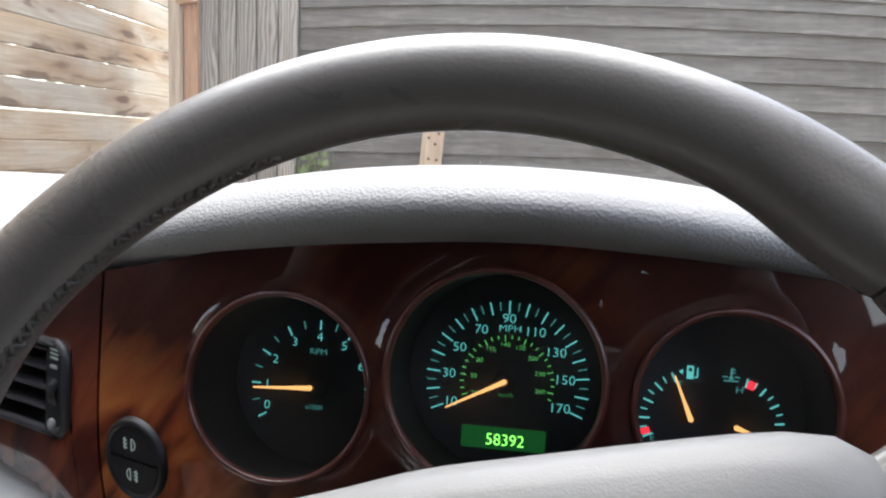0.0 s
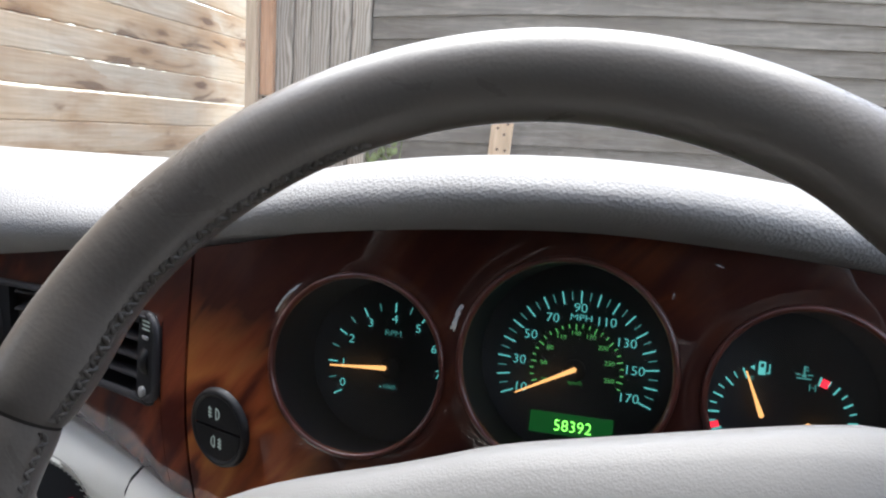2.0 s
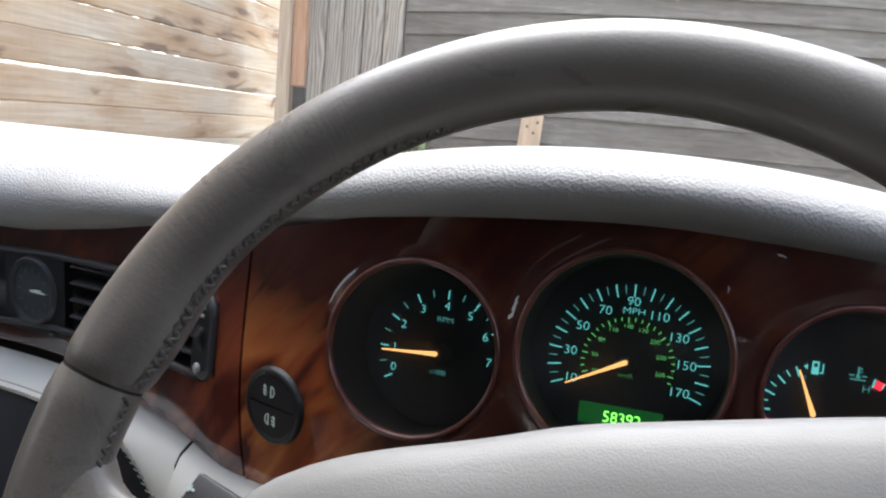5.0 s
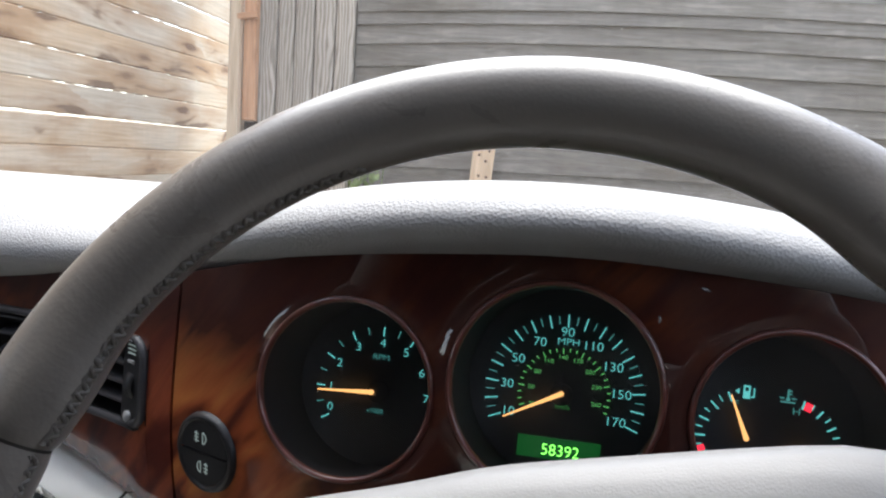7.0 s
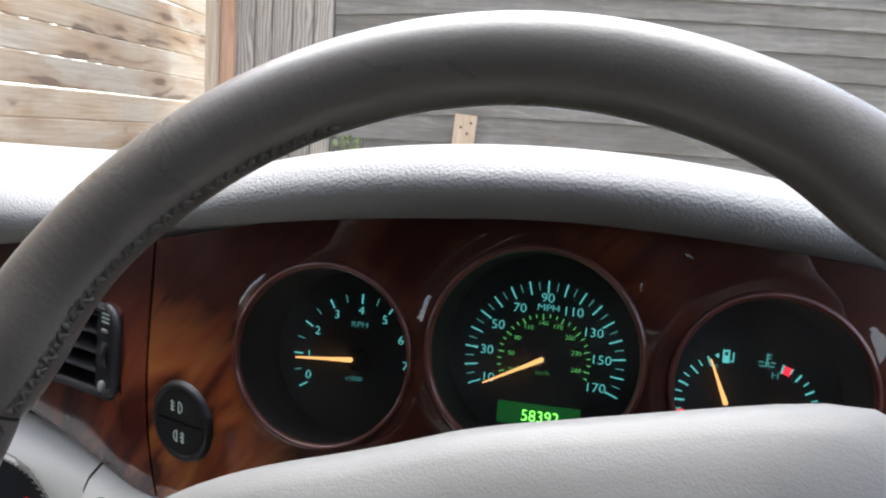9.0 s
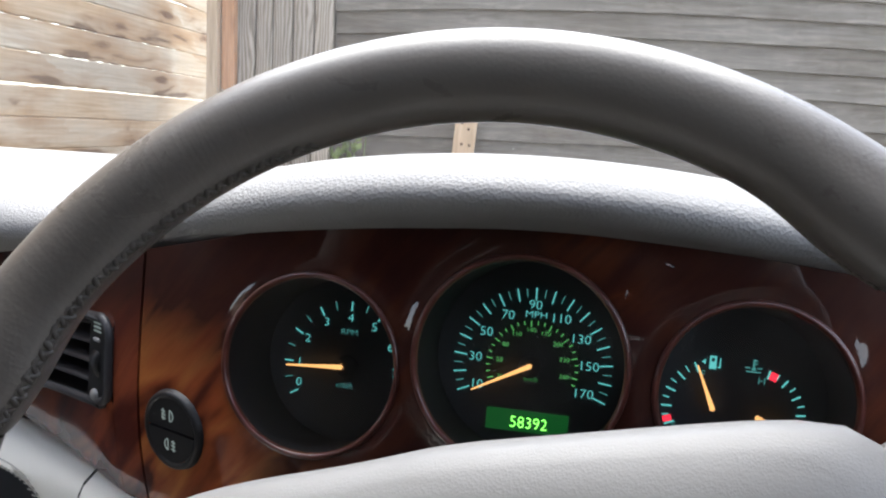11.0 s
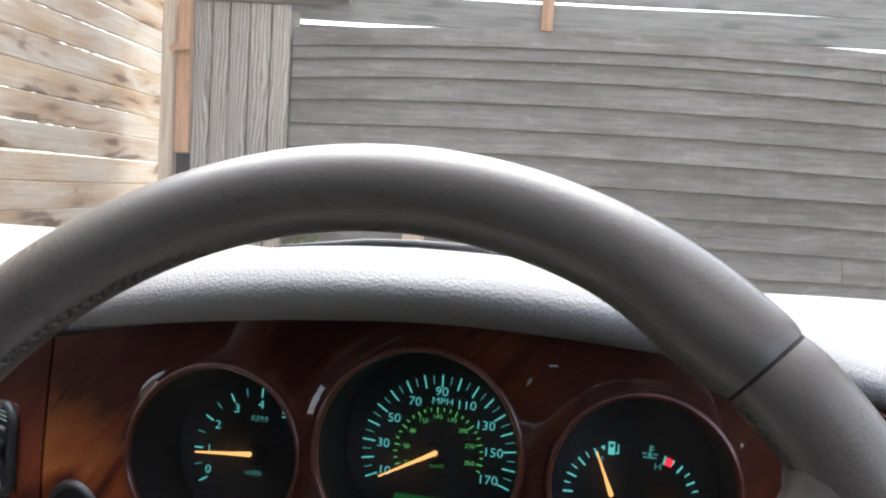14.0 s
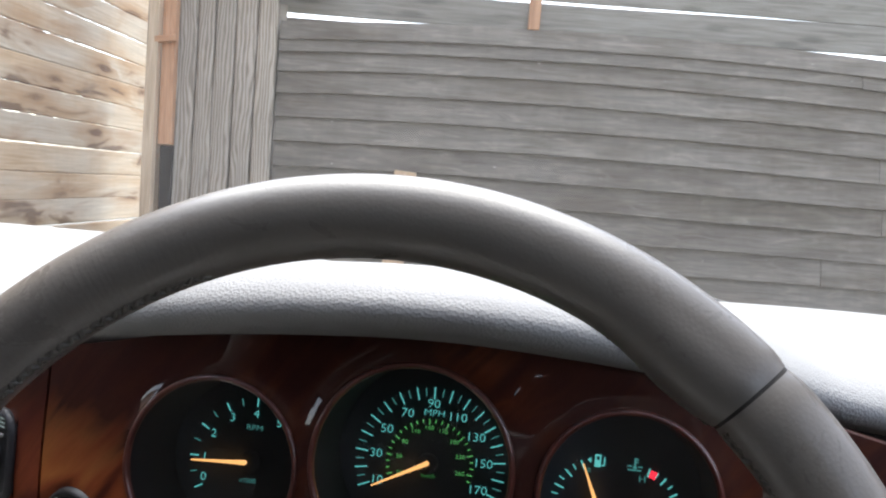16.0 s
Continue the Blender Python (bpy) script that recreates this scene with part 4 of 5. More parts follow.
bm = bmesh.new()
for s in (-1, 1):
    slab(bm, [(0.0085 - 0.0042 * s + 0.55 * a * -s, -0.0085 + 0.55 * q * -s) for a, q in ((0.0, 0.0012), (0.004, 0.0012), (0.004, 0.0036), (0.009, 0.0), (0.004, -0.0036), (0.004, -0.0012), (0.0, -0.0012))], ms, 0.0002, 0.0005)
part("symbol", bm, m_white, paddle, "two pale arrows", smooth=False)
bm = bmesh.new()                                 # steering column cowl behind the wheel
tube(bm, [(0.0, -0.17, 0.812), (0.0, -0.10, 0.775), (0.0, 0.0, 0.730)], [0.036, 0.046, 0.055], 24)
cowl = thing("steering_column", Matrix.Translation((0, -0.05, 0.78)), "black steering column cowl under the dials", "steering column")
part("cowl", bm, m_black, cowl)

# ---- handbrake console glimpse ----
console = thing("centre_console", Matrix.Translation((-0.37, -0.1, 0.22)), "cream trimmed centre console with a dark switch panel", "console")
bm = bmesh.new()
grid(bm, [[(x, 0.075 - 0.5 * (0.76 - z), z) for z in np.linspace(0.775, 0.45, 8)] for x in np.linspace(-0.62, -0.27, 10)])
part("switch_panel", bm, m_black, console, "black switch panel")
bm = bmesh.new()
bmesh.ops.create_uvsphere(bm, u_segments=12, v_segments=8, radius=0.0022, matrix=Matrix.Translation((-0.362, 0.052, 0.7165)))
part("warning_light", bm, m_red, console, "small red light")
bm = bmesh.new()
box(bm, (-0.55, -0.9, 0.22), (-0.31, 0.02, 0.44), 0.02)
part("tunnel", bm, m_cream, console, "cream trimmed tunnel")

# ---- steering wheel ----
WT = radians(23.4)
TURN = radians(15.5)
WHEEL = Matrix.Translation((0.0004, -0.2225, 0.8614)) @ Matrix(((1, 0, 0, 0), (0, math.sin(WT), -math.cos(WT), 0), (0, math.cos(WT), math.sin(WT), 0), (0, 0, 0, 1))) @ Matrix.Rotation(TURN, 4, "Z")
RM, RT = 0.1803, 0.0151
# creases across the rim's leather, in the wheel's own axes
own = m_rim.node("ShaderNodeMapping")
own.vector_type = "TEXTURE"
own.inputs["Location"].default_value = WHEEL.translation
own.inputs["Rotation"].default_value = WHEEL.to_euler()
m_rim.link(m_rim.coords(), own.inputs["Vector"])
round_it = m_rim.node("ShaderNodeTexGradient")
round_it.gradient_type = "RADIAL"
m_rim.link(own.outputs[0], round_it.inputs["Vector"])
split, join = m_rim.node("ShaderNodeSeparateXYZ"), m_rim.node("ShaderNodeCombineXYZ")
m_rim.link(own.outputs[0], split.inputs[0])
length = m_rim.node("ShaderNodeMath")
length.operation = "MULTIPLY"
length.inputs[1].default_value = 5.6
m_rim.link(round_it.outputs["Fac"], length.inputs[0])
m_rim.link(length.outputs[0], join.inputs[0])
m_rim.link(split.outputs[2], join.inputs[1])
crease = m_rim.noise(join.outputs[0], 48.0, 3.0, 0.55, 1.2)
patches = m_rim.ramp(m_rim.noise(m_rim.coords(), 16.0, 3.0), [(0.36, (0, 0, 0)), (0.58, (1, 1, 1))])
grain = m_rim.b.inputs["Normal"].links[0].from_node
fold = m_rim.node("ShaderNodeBump", Strength=0.22, Distance=0.0009)
m_rim.link(m_rim.mix(patches, (0.5, 0.5, 0.5), crease), fold.inputs["Height"])
m_rim.link(fold.outputs[0], grain.inputs["Normal"])
wheel = thing("steering_wheel", WHEEL, "taupe leather steering wheel with a pale grey airbag pad", "steering wheel")


def rim_row(a, n=36, grow=0.0):
    """One ring of the rim at angle a from the top, clockwise; fuller by the upper grips."""
    d = abs(math.degrees(a))
    d = min(d, 360 - d)
    swell = math.exp(-((d - 53) / 7.0) ** 2) * 0.0035
    out = []
    for j in range(n):
        b = 2 * math.pi * j / n
        r = RT + grow + swell * max(0.0, -math.cos(b)) + 0.0008 * math.cos(2 * b)
        rad = RM + r * math.cos(b)
        out.append(WHEEL @ Vector((rad * math.sin(a), rad * math.cos(a), r * math.sin(b) * 1.02)))
    return out


def rim_piece(name, a0, a1, steps, label):
    bm = bmesh.new()
    angles = np.linspace(radians(a0), radians(a1), steps)
    rows = []
    for i, a in enumerate(angles):
        edge = min(i, steps - 1 - i)
        rows.append(rim_row(a, grow=-0.0012 if edge == 0 else (-0.0003 if edge == 1 else 0.0)))
    grid(bm, rows, close_v=True)
    return part(name, fixed(bm), m_rim, wheel, label)


upper = rim_piece("upper_rim", -59.8, 59.8, 121, "taupe leather upper rim")
rim_piece("lower_rim", 60.2, 299.8, 161, "taupe leather lower rim with spoke grips")
for a in (-60.0, 60.0):
    bm = bmesh.new()
    grid(bm, [rim_row(radians(a + d), grow=-0.0014) for d in (-0.4, 0.0, 0.4)], close_v=True)
    part("seam", fixed(bm), m_seam, wheel, "dark seam across the leather")
# stitched seam along the inner side of the leather, wandering forward at the top


def seam_at(a, off=0.0, lift=0.0):
    lean = math.degrees(a) - 15.5
    q = radians(170 + 12 * math.exp(-(lean / 28) ** 2) + off)
    r = RT + lift + math.exp(-((abs(math.degrees(a)) - 53) / 7.0) ** 2) * 0.0035 * max(0, -math.cos(q))
    return WHEEL @ Vector(((RM + r * math.cos(q)) * math.sin(a), (RM + r * math.cos(q)) * math.cos(a), r * math.sin(q)))


def seam_stitches(name, a0, a1, count, parent, seed, size=1.0, behind=0.0):
    """Puckered leather edges drawn together by a braid of short crossing stitches."""
    r = random.Random(seed)

    def at(a, off, lift):
        return seam_at(a, behind + off * size, lift * size - 0.0003 * (1 - size))

    for k in (-1, 1):
        line = [at(a, (5.0 + r.uniform(-1.5, 1.5)) * k, -0.0004 + r.uniform(-0.0002, 0.0003)) for a in np.linspace(a0, a1, 3 * count)]
        part("leather_edge", tube(bmesh.new(), line, [size * r.uniform(0.0009, 0.0017) for _ in line], 8), m_lace, parent, "puckered turned-in leather edge")
    bm = tube(bmesh.new(), [at(a, 0, -0.0003) for a in np.linspace(a0, a1, count)], 0.0008 * size, 6)
    part("groove", bm, m_seam, parent, "dark seam between the leather edges")
    for k in (-1, 1):
        bm = bmesh.new()
        for i in range(count):
            a = a0 + (a1 - a0) * (i + 0.5 + 0.25 * k) / count + r.uniform(-0.003, 0.003)
            w = r.uniform(6.5, 10.5) * k
            up = r.uniform(0.0005, 0.0012)
            tube(bm, [at(a - 0.006, -0.7 * w, 0.0), at(a - 0.001, -0.2 * w, up), at(a + 0.006, 0.5 * w, up), at(a + r.uniform(0.010, 0.015), w, -0.0005)], [size * q for q in (0.0006, r.uniform(0.0008, 0.0012), r.uniform(0.0009, 0.0014), 0.0005)], 7)
        part(name, bm, m_lace, parent, "crossing taupe lacing stitches")
        # shade in the creases, drawn as thin near-black tubes on the leather
        bm = bmesh.new()
        for i in range(count):
            a = a0 + (a1 - a0) * (i + r.uniform(0.3, 0.7)) / count
            tube(bm, [at(a + 0.004, 6 * k, -0.0003), at(a + r.uniform(0.008, 0.018), r.uniform(9, 15) * k, -0.0004)], [0.0004, 0.00045], 5)
        part("pleat", bm, m_seam, parent, "near-black lines drawn as shade in the pleats beside the lacing")


seam_stitches("stitching", radians(-59), radians(-8), 34, upper, 3)
seam_stitches("stitching", radians(40), radians(59), 13, upper, 4, 0.5, 12.0)
for s, name in ((-1, "left_spoke"), (1, "right_spoke")):
    bm = bmesh.new()
    rows = []
    for x in np.linspace(0.100, 0.172, 19):
        top = min(blend(x, [(0.100, 0.036), (0.1175, 0.0375), (0.126, 0.0395), (0.1373, 0.0435), (0.1455, 0.0480), (0.149, 0.0510), (0.152, 0.0555), (0.155, 0.064), (0.158, 0.080)]), math.sqrt(max(0.181 ** 2 - x * x, 0.0)))
        low = -min(blend(x, [(0.100, 0.048), (0.118, 0.050), (0.149, 0.077), (0.158, 0.095)]), math.sqrt(max(0.181 ** 2 - x * x, 0.0)))
        row = []
        for j in range(32):
            b = 2 * math.pi * j / 32
            c, d = math.cos(b), math.sin(b)
            y = (top + low) / 2 + (top - low) / 2 * math.copysign(abs(c) ** 0.75, c)
            dip = -0.004 * math.sin(math.pi * min(max((x - 0.115) / 0.05, 0), 1))
            row.append(WHEEL @ Vector((s * x, y, 0.0128 * math.copysign(abs(d) ** 0.7, d) + dip)))
        rows.append(row)
    vs = grid(bm, rows, close_v=True)
    bm.faces.new(vs[0])
    spoke = part(name, fixed(bm), m_rim, wheel, "taupe leather spoke")
    seam_stitches("stitching", s * radians(61), s * radians(84), 15, spoke, 5 + s, 0.75)
# airbag pad
bm = bmesh.new()


def pad_edge(a):
    """Outline of the pad: a rounded, slightly waisted oblong."""
    c, s = math.cos(a), math.sin(a)
    n = 9.0 if c > 0 else 3.6
    r = (abs(c / (0.128 if c > 0 else 0.114)) ** n + abs(s / (0.0578 + 0.0035 * ease(c, -0.6, 0.3) if s > 0 else 0.078)) ** n) ** (-1 / n)
    x, y = r * c, r * s - 0.003
    return Vector((x + 0.035 * y, y - (0.065 if x > 0 else 0.035) * x))


rows = []
for a in np.linspace(0, 2 * math.pi, 96, endpoint=False):
    e = pad_edge(a)
    rows.append([WHEEL @ Vector((e.x * k, e.y * k, z)) for k, z in ((0.96, -0.022), (1.0, -0.010), (1.005, 0.004), (0.985, 0.0135), (0.94, 0.0195), (0.86, 0.0235), (0.7, 0.0275), (0.45, 0.031), (0.2, 0.0325), (0.0, 0.033))])
grid(bm, rows, close_u=True)
bmesh.ops.remove_doubles(bm, verts=bm.verts[:], dist=0.0002)
part("airbag_pad", fixed(bm), m_airbag, wheel, "pale grey padded airbag cover")
bm = bmesh.new()                                 # black shell behind the pad
rows = []
for a in np.linspace(0, 2 * math.pi, 96, endpoint=False):
    e = pad_edge(a)
    rows.append([WHEEL @ Vector((e.x * k, e.y * k, z)) for k, z in ((1.012, -0.003), (1.012, -0.012), (0.97, -0.026), (0.5, -0.034), (0.0, -0.036))])
grid(bm, rows, close_u=True)
bmesh.ops.remove_doubles(bm, verts=bm.verts[:], dist=0.0002)
part("pad_shell", fixed(bm), m_black, wheel, "black plastic shell behind the pad")
bm = bmesh.new()
lathe(bm, [(0.0, -0.02), (0.058, -0.02), (0.05, -0.05), (0.035, -0.075)], WHEEL, 32)
part("boss", fixed(bm), m_black, wheel)

# ---- wiper behind the glass ----
wiper = thing("windscreen_wiper", Matrix.Translation((-0.1, 0.56, 0.925)), "black windscreen wiper resting at the base of the glass", "wiper")
bm = bmesh.new()
tube(bm, [(-0.30, 0.56, 0.932), (-0.184, 0.56, 0.946), (-0.12, 0.56, 0.950), (-0.02, 0.56, 0.949), (0.09, 0.56, 0.940), (0.2, 0.55, 0.928)], [0.003, 0.006, 0.005, 0.005, 0.004, 0.004], 8)
part("blade", bm, m_black, wiper)
bm = bmesh.new()
box(bm, (-0.026, 0.552, 0.946), (-0.004, 0.566, 0.957), 0.002)
part("clip", bm, m_grey, wiper, "grey blade clip", smooth=False)
bm = bmesh.new()
tube(bm, [(-0.015, 0.562, 0.955), (0.06, 0.57, 0.950), (0.2, 0.60, 0.930), (0.30, 0.63, 0.905)], 0.005, 8)
part("arm", bm, m_black, wiper)
bm = bmesh.new()
grid(bm, [[(CX + x, y - 0.13 * (x / 0.72) ** 2, z) for y, z in ((0.50, 0.905), (0.58, 0.915), (0.70, 0.90))] for x in np.linspace(-0.72, 0.72, 15)])
bmesh.ops.solidify(bm, geom=bm.faces[:], thickness=0.01)
shell("scuttle", bm, m_black, "black scuttle panel below the windscreen", "scuttle", True)


# ---- yard ----
bm = bmesh.new()
n = 40
grid(bm, [[(x, y, 0.0) for y in (-400, -40, -8, -3, 0, 3, 8, 40, 400)] for x in (-400, -40, -8, -3, 0, 3, 8, 40, 400)])
ground = new("ground", mesh_of("ground", bm, m_ground, False))
tagged(ground, "rough grey concrete yard under the carport", "ground", kind="structure")

# the fences' own axes: u along the back fence, v away from the car, w up; w = -0.88 on the ground
YARD = Matrix(((0.9941, -0.1083, -0.0047, 0), (0.1084, 0.9941, 0.011, 0), (0.0035, -0.0114, 0.9999, 0.88), (0, 0, 0, 1)))
BACK, FOOT = 3.927, -0.90
PHI = radians(1.59)
SIDE = Matrix(((math.cos(PHI), math.sin(PHI), 0, 0), (-math.sin(PHI), math.cos(PHI), 0, 0), (0, 0, 1, 0), (0, 0, 0, 1)))
rnd = random.Random(4)
cache = {}


def plank_mesh(kind, length, width, thick, material, bow=None):
    """A board along x, its width along y, its face towards +z; edges a little uneven."""
    key = (kind, round(length, 2), round(width, 3), round(thick, 3), material.m.name, rnd.randrange(3), bow and rnd.random())
    if key in cache:
        return cache[key]
    bm = bmesh.new()
    rows = []
    steps = max(2, int(length / (0.03 if kind == "ragged" else 0.35)))
    wob = [rnd.uniform(-1, 1) for _ in range(4)]
    for i in range(steps + 1):
        x = length * (i / steps - 0.5)
        big = 0.0013 if kind == "ragged" else 0.0022
        e = big * (math.sin(2.1 * x + 6 * wob[0]) + 0.6 * math.sin(5.3 * x + 6 * wob[1]))
        f = big * (math.sin(2.6 * x + 6 * wob[2]) + 0.6 * math.sin(4.7 * x + 6 * wob[3]))
        if kind == "ragged":
            e += 0.0009 * math.sin(34 * x + 9 * wob[1]) + 0.0009 * math.sin(57 * x + 5 * wob[2]) + 0.0005 * math.sin(91 * x)
            f += 0.0009 * math.sin(38 * x + 9 * wob[0]) + 0.0009 * math.sin(63 * x + 5 * wob[3])
        w, t = width / 2, thick
        if bow:
            e, f = e + bow(x), f + bow(x)
        if kind == "feather":
            prof = [(-w + e, t), (-w + e + 0.003, t + 0.001), (w + f, 0.35 * t), (w + f, 0.0), (-w + e, 0.0)]
        elif kind == "round":
            prof = [(-w + e, 0.5 * t), (-0.9 * w + e, 0.85 * t), (-0.6 * w, t), (0.6 * w, t), (0.9 * w + f, 0.85 * t), (w + f, 0.5 * t), (w + f, 0), (-w + e, 0)]
        else:
            c = 0.006 if kind == "ragged" else 0.003
            prof = [(-w + e, t - c), (-w + e + c, t), (w + f - c, t), (w + f, t - c), (w + f, 0), (-w + e, 0)]
        rows.append([(x, a, b) for a, b in prof])
    vs = grid(bm, rows, close_v=True)
    bm.faces.new(vs[0])
    bm.faces.new(vs[-1][::-1])
    cache[key] = mesh_of(kind + "_board", fixed(bm), material, False)
    return cache[key]


def plank(name, parent, kind, a, b, width, thick, facing, material, lean=0.0, bow=None):
    """A board from a to b (in its fence's axes) whose face looks along facing."""
    a, b = Vector(a), Vector(b)
    x = (b - a).normalized()
    z = Vector(facing)
    z = (z - z.dot(x) * x).normalized()
    y = z.cross(x)
    m = Matrix((x, y, z)).transposed().to_4x4()
    m.translation = (a + b) / 2
    ob = new(name, plank_mesh(kind, (b - a).length, width, thick, material, bow and (lambda along: bow(m.translation.x + along))))
    ob.parent = parent
    ob.matrix_basis = m @ Matrix.Rotation(lean, 4, "X")
    return ob


def fence_thing(name, label, category="fence", group=""):
    return thing(name, YARD, label, category, group)


TO_CAR = (0, -1, 0)
# back wall: grey weatherboards
back_wall = fence_thing("weatherboard_wall", "weathered grey overlapping weatherboard wall", "wall")
EDGES = [1.0, 0.914, 0.847, 0.743, 0.618, 0.485, 0.352, 0.210, 0.068, -0.085, -0.23, -0.372]
for i, (hi, lo) in enumerate(zip(EDGES, EDGES[1:])):
    w = (hi + lo) / 2 + 0.006
    cut = -1.025
    ends = [cut, 2.35 + rnd.uniform(-0.4, 0.4), 6.6] if i % 2 else [cut, 3.6 + rnd.uniform(-0.3, 0.3), 6.6]
    for a, b in zip(ends, ends[1:]):
        plank("board", back_wall, "feather", (a + 0.002, BACK + 0.025, w), (b - 0.002, BACK + 0.025, w), hi - lo + 0.016, 0.030, TO_CAR, m_ship, radians(-4.5), lambda at, k=max(w, 0.0) / 0.9: k * (0.016 - 0.046 * ((at - 0.8) / 1.62) ** 2) if at < 2.42 else -0.030 * k)
bm = bmesh.new()
box(bm, (-1.03, BACK + 0.055, FOOT), (6.7, BACK + 0.075, 1.0))
inner = part("backing", bm, m_ship, None, smooth=False)
inner.parent = back_wall
# low upright boards beneath
low = fence_thing("low_upright_fence", "low grey upright boards below the weatherboards")
u = -1.02
while u < 6.5:
    plank("board", low, "round", (u + 0.055, BACK + 0.03, FOOT), (u + 0.055, BACK + 0.03, -0.372 + rnd.uniform(-0.004, 0.004)), 0.108, 0.022, TO_CAR, m_upright)
    u += 0.112 + rnd.uniform(0, 0.004)
# upright silvered boards in the corner
corner = fence_thing("upright_board_panel", "silvered upright boards beside the corner post")
for a, b in ((-1.572, -1.460), (-1.455, -1.361), (-1.356, -1.253), (-1.248, -1.140), (-1.134, -1.034)):
    plank("board", corner, "round", ((a + b) / 2, BACK - 0.015, FOOT), ((a + b) / 2, BACK - 0.015, 1.075), b - a, 0.026, TO_CAR, m_upright)
bm = bmesh.new()
box(bm, (-1.75, BACK + 0.03, FOOT), (-1.0, BACK + 0.045, 1.06))
part("backing", bm, m_upright, None, smooth=False).parent = corner
ledge = fence_thing("timber_ledge", "grey rounded timber rail lying on the upright boards", "rail")
bm = bmesh.new()
tube(bm, [YARD @ Vector((-1.60, BACK - 0.05, 1.125)), YARD @ Vector((-1.15, BACK - 0.05, 1.135)), YARD @ Vector((-0.72, BACK - 0.05, 1.145))], [0.052, 0.055, 0.050], 14)
ob = part("rail", bm, m_slat, ledge)
# corner post: a pale batten and an orange post
post = fence_thing("corner_post", "orange softwood corner post with a pale batten", "post")
# near-black board paints the shaded gap below the short post
plank("post_foot", post, "plain", (-1.578, BACK - 0.045, FOOT), (-1.578, BACK - 0.045, 0.255), 0.064, 0.03, TO_CAR, m_gap)
plank("post", post, "plain", (-1.578, BACK - 0.06, 0.262), (-1.578, BACK - 0.06, 2.0), 0.070, 0.05, TO_CAR, m_post)
plank("batten", post, "plain", (-1.649, BACK - 0.10, FOOT), (-1.649, BACK - 0.10, 2.0), 0.055, 0.05, TO_CAR, m_batten)
plank("bracket", post, "plain", (-1.64, BACK - 0.12, 0.80), (-1.53, BACK - 0.12, 0.815), 0.035, 0.03, TO_CAR, m_post)
# leaning stake; small dark discs stand for its knots and holes
stake = fence_thing("timber_stake", "pale fresh softwood stake with dark knots against the wall", "stake")
sm = (Vector((-0.365, BACK - 0.10, FOOT)), Vector((-0.292, BACK - 0.06, 0.215)))
plank("stake_board", stake, "plain", sm[0], sm[1], 0.118, 0.03, TO_CAR, m_stake)
for du, w in ((-0.021, 0.150), (0.030, 0.173), (0.016, 0.118), (-0.012, 0.04), (0.03, 0.035)):
    k = (w - sm[0].z) / (sm[1].z - sm[0].z)
    p = sm[0].lerp(sm[1], k) + Vector((du, -0.031, 0))
    bm = bmesh.new()
    lathe(bm, [(0.0, 0.0004), (0.003, 0.0002), (0.0036, 0.0014), (0.0072, 0.0012), (0.0080, -0.002)], YARD @ Matrix.Translation(p) @ Matrix.Rotation(math.pi / 2, 4, "X"), 12)
    part("screw", fixed(bm), m_knot, stake, "dark brown disc for a knot")

# side fence of pale stained boards with bright gaps
side = fence_thing("pale_board_fence", "pale stained horizontal fence boards with open gaps")
LD = 2.0336
to_in = SIDE @ Vector((1, 0, 0))
BP = 0.1290
bays = [-0.55, 0.45, 4.62]
for i in range(-7, 16):
    w = 0.078 + BP * (i + 0.5)
    for a, b in zip(bays, bays[1:]):
        dip = rnd.uniform(-0.003, 0.003)
        plank("board", side, "ragged", SIDE @ Vector((-LD - 0.02, a + 0.003, w + dip)), SIDE @ Vector((-LD - 0.02, b - 0.003, w + dip + rnd.uniform(-0.003, 0.003))), BP + 0.0004 - rnd.uniform(0.0005, 0.0027), 0.014, to_in, m_panel)
for v in (0.45,):
    p = fence_thing("fence_post", "orange softwood post of the pale board fence", "post", "posts of the pale fence")
    plank("post", p, "plain", SIDE @ Vector((-LD + 0.002, v, FOOT)), SIDE @ Vector((-LD + 0.002, v, 2.05)), 0.10, 0.075, to_in, m_post)
    plank("block", p, "plain", SIDE @ Vector((-LD + 0.080, v - 0.09, 0.85)), SIDE @ Vector((-LD + 0.080, v + 0.09, 0.84)), 0.05, 0.04, to_in, m_post)

# open slats above the weatherboards, with posts
slats = fence_thing("slatted_fence", "grey horizontal slats with open gaps above the wall")
for i in range(5):
    w = 1.10 + 0.160 * i
    ends = [-1.55, 0.33, 2.72, 3.76, 6.6]
    for a, b in zip(ends, ends[1:]):
        plank("slat", slats, "plain", (a + 0.002, BACK + 0.07, w + rnd.uniform(-0.004, 0.004)), (b - 0.002, BACK + 0.07, w + rnd.uniform(-0.004, 0.004)), 0.150, 0.018, TO_CAR, m_slat)
for u in (-1.1, 0.33, 2.72, 3.76):
    p = fence_thing("slat_post", "slim brown post carrying grey slats", "post", "posts of the slatted fence")
    plank("post", p, "plain", (u, BACK + 0.05, 1.02), (u, BACK + 0.05, 1.88), 0.06, 0.045, TO_CAR, m_post)
beam = fence_thing("carport_beam", "red-brown stained timber beam of the carport", "beam")
plank("beam", beam, "plain", (-1.75, BACK + 0.04, 1.965), (6.8, BACK + 0.04, 1.965), 0.175, 0.05, TO_CAR, m_beam)
flash = fence_thing("roof_edge", "mottled white roof edge strip above the beam", "roof edge")
plank("strip", flash, "plain", (-1.75, BACK + 0.12, 2.13), (6.8, BACK + 0.12, 2.13), 0.14, 0.02, TO_CAR, m_flash)
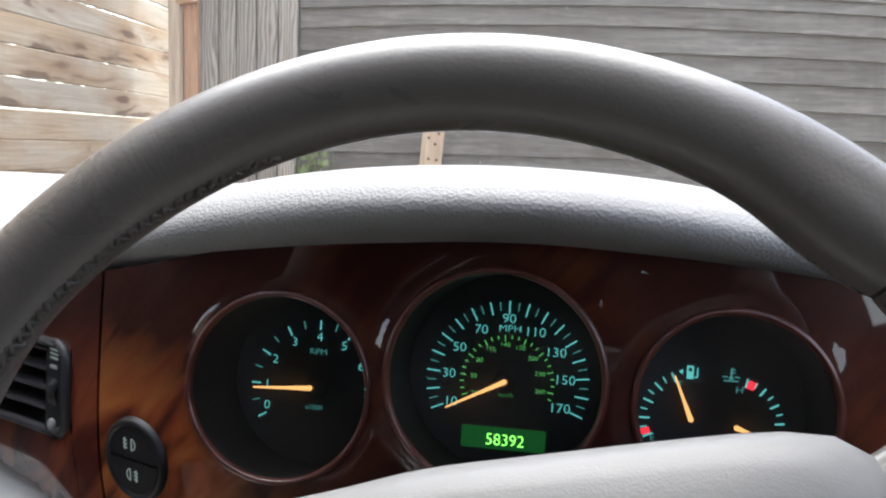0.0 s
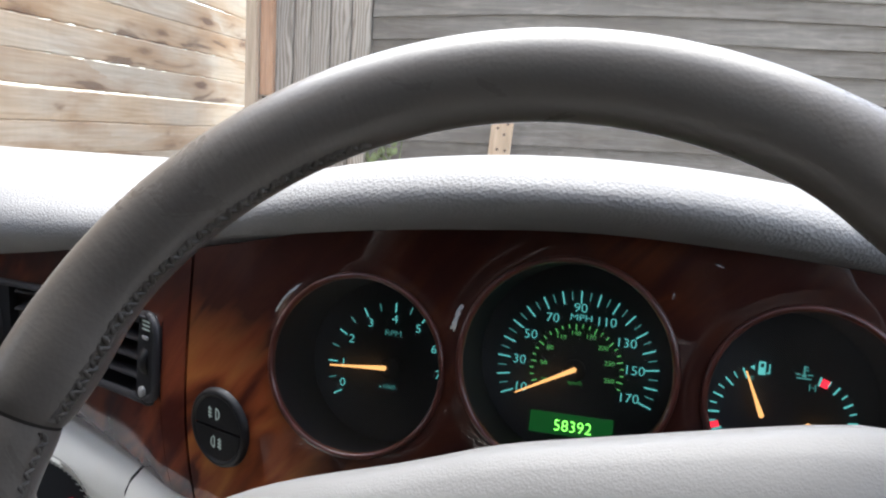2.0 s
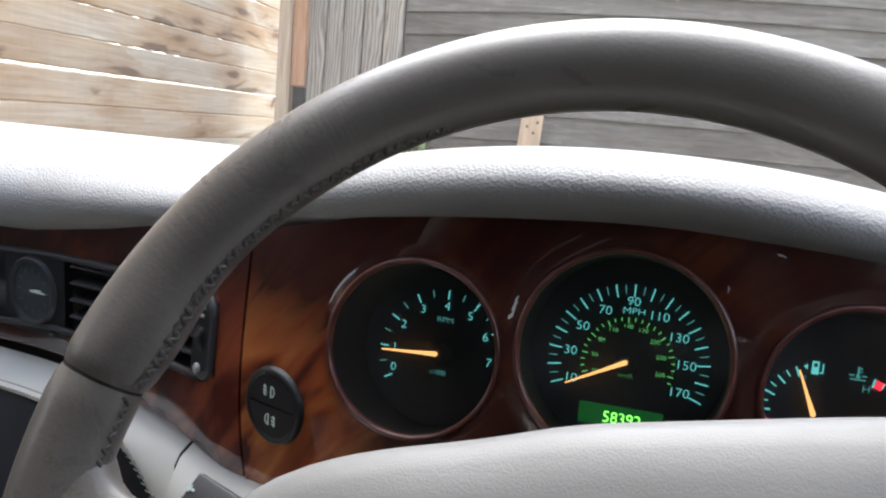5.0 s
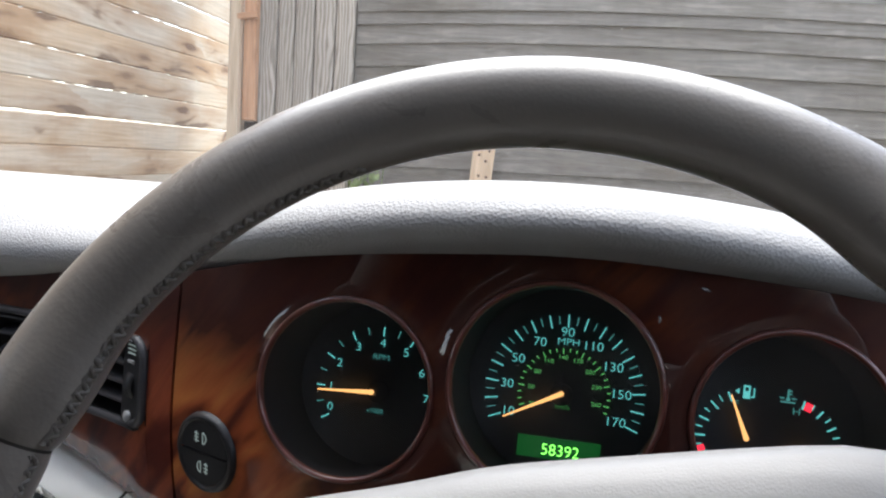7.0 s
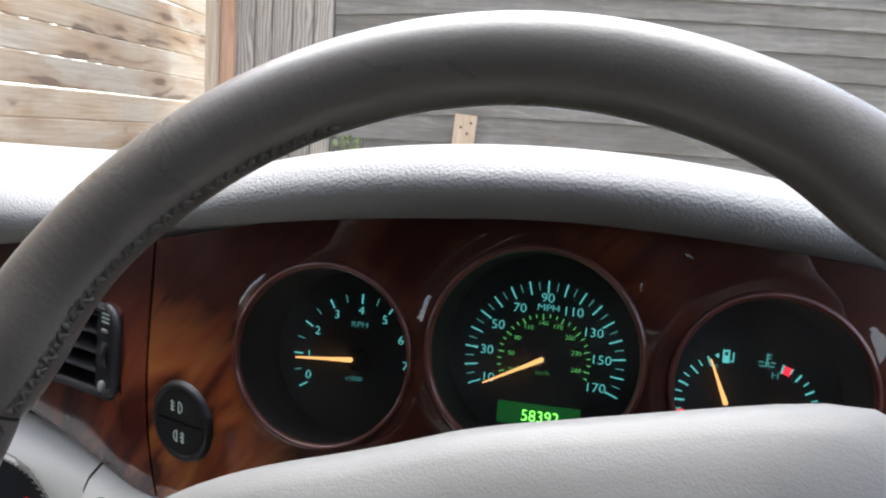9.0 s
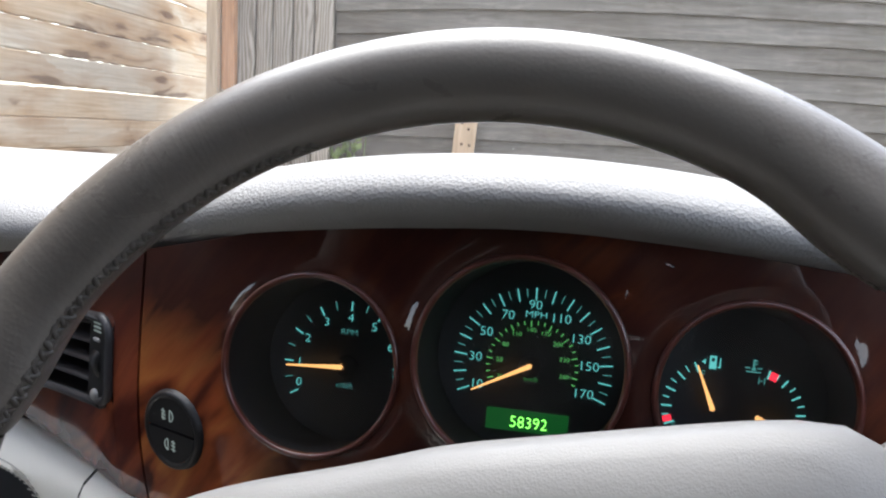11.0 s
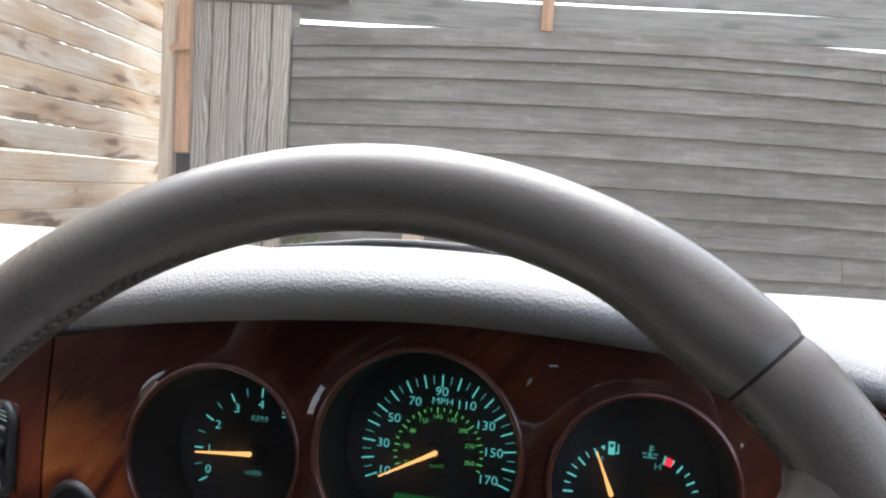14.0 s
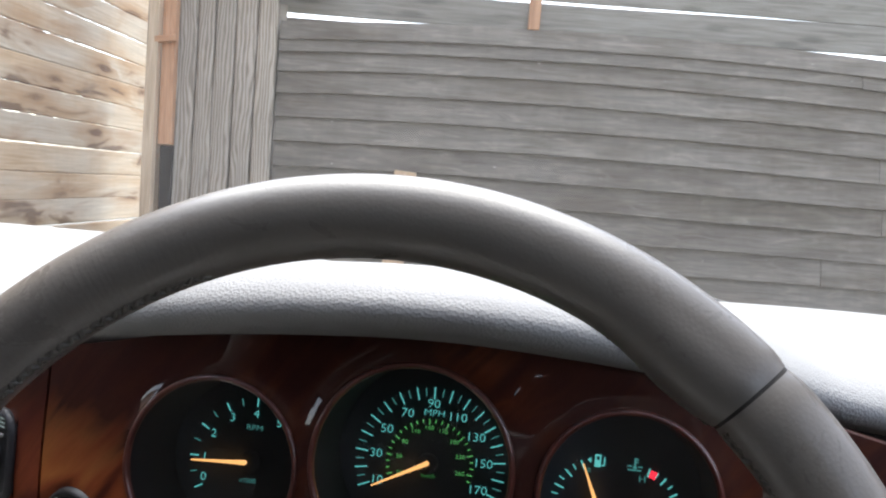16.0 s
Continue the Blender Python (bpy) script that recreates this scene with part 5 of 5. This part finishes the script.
for i in range(8):
    u = -1.0 + 1.02 * i
    r = fence_thing("rafter", "sawn timber rafter hung on the carport beam", "rafter", "carport rafters")
    plank("joist", r, "plain", (u, BACK - 0.02, 2.02), (u, -2.6, 2.36), 0.05, 0.11, (0, 0.05, 1), m_beam)
    bm = bmesh.new()
    for s in (-1, 1):
        box(bm, (u + s * 0.032 - 0.012, BACK - 0.03, 1.93), (u + s * 0.032 + 0.012, BACK - 0.014, 2.10))
    h = part("joist_hanger", bm, m_screw, r, "zinc joist hanger", smooth=False)
    h.matrix_parent_inverse = Matrix.Identity(4)
bm = bmesh.new()
box(bm, (-1.75, -2.75, 2.30), (6.8, -2.6, 2.48))
back_beam = fence_thing("rear_beam", "timber beam carrying the rafters' far ends", "beam")
ob = part("beam", bm, m_beam, back_beam, smooth=False)
ob.matrix_parent_inverse = Matrix.Identity(4)


# unseen fence added on the car's right, so less low sky lights the cabin
right = fence_thing("closing_fence", "unseen grey upright boards added to close the carport's far side")
v = -6.0
while v < 3.95:
    plank("board", right, "round", (6.65, v + 0.1, FOOT), (6.65, v + 0.1, 2.1), 0.19, 0.022, (-1, 0, 0), m_upright)
    v += 0.2
# climbing weeds on the wall
def weed(name, u0, w0, w1, spread, count, seed, label):
    r = random.Random(seed)
    ivy = fence_thing(name, label, "plant")
    bm = bmesh.new()
    stems = [[YARD @ Vector((u0 + s * spread * 0.4 + 0.05 * math.sin(3 * w + s), BACK - 0.03 if w > -0.4 else BACK, w)) for w in np.linspace(FOOT, w1, 9)] for s in (-1, 0, 1)]
    for st in stems:
        tube(bm, st, [0.004] * 4 + [0.003] * 5, 5)
    part("stem", bm, m_leaf, ivy)
    bm = bmesh.new()
    for _ in range(count):
        w = r.uniform(w0, w1)
        c = Vector((u0 + r.gauss(0, spread * 0.45), BACK - 0.035 - r.uniform(0, 0.05), w))
        m = YARD @ Matrix.Translation(c) @ Euler((r.uniform(0.9, 2.0), r.uniform(-0.6, 0.6), r.uniform(-3, 3))).to_matrix().to_4x4() @ Matrix.Scale(r.uniform(0.5, 1.1), 4)
        pts = [(0, -0.028, 0), (0.02, -0.012, 0.003), (0.016, 0.012, 0.004), (0, 0.03, -0.003), (-0.016, 0.012, 0.004), (-0.02, -0.012, 0.003)]
        bm.faces.new([bm.verts.new(m @ Vector(p)) for p in pts])
    tagged(part("leaves", bm, m_leaf, ivy, smooth=False), kind="stuff")


weed("climbing_weed", 3.5, -0.75, 0.78, 0.30, 260, 5, "thin climbing weed on the grey wall")
weed("green_weed", -0.93, -0.5, 0.06, 0.12, 90, 8, "small green weed at the foot of the wall")

# blue machine by the fence, with an orange ball in place of a flag
mower = fence_thing("garden_machine", "blue rounded garden machine with dark grille", "garden machine")
at = YARD @ Matrix.Translation((5.4, 2.9, -0.88))
bm = bmesh.new()
rows = []
for k in np.linspace(0, 1, 12):
    a = math.pi / 2 * k
    rows.append([at @ Vector((0.32 * math.cos(t) * (0.35 + 0.65 * math.cos(a) ** 0.6 if k < 1 else 0.3), 0.42 * math.sin(t) * (0.35 + 0.65 * math.cos(a) ** 0.6 if k < 1 else 0.3), 0.72 + 0.26 * math.sin(a))) for t in np.linspace(0, 2 * math.pi, 32, endpoint=False)])
vs = grid(bm, rows, close_v=True)
bm.faces.new(vs[-1])
part("hood", fixed(bm), m_blue, mower, "blue rounded hood")
bm = bmesh.new()
box(bm, (-0.30, -0.40, 0.25), (0.30, 0.40, 0.73), 0.06, at)
part("body", bm, m_grey, mower, "grey body", smooth=False)
for x in (-0.3, 0.3):
    for y in (-0.28, 0.28):
        bm = bmesh.new()
        lathe(bm, [(0.0, -0.06), (0.12, -0.06), (0.17, -0.05), (0.18, 0.0), (0.17, 0.05), (0.12, 0.06), (0.0, 0.06)], at @ Matrix.Translation((x, y, 0.18)) @ Matrix.Rotation(math.pi / 2, 4, "Y"), 28)
        part("tyre", fixed(bm), m_black, mower)
bm = bmesh.new()
bmesh.ops.create_uvsphere(bm, u_segments=16, v_segments=10, radius=0.05, matrix=at @ Matrix.Translation((-0.2, -0.38, 0.62)))
part("lamp", bm, m_signal, mower, "orange ball in place of a flag")
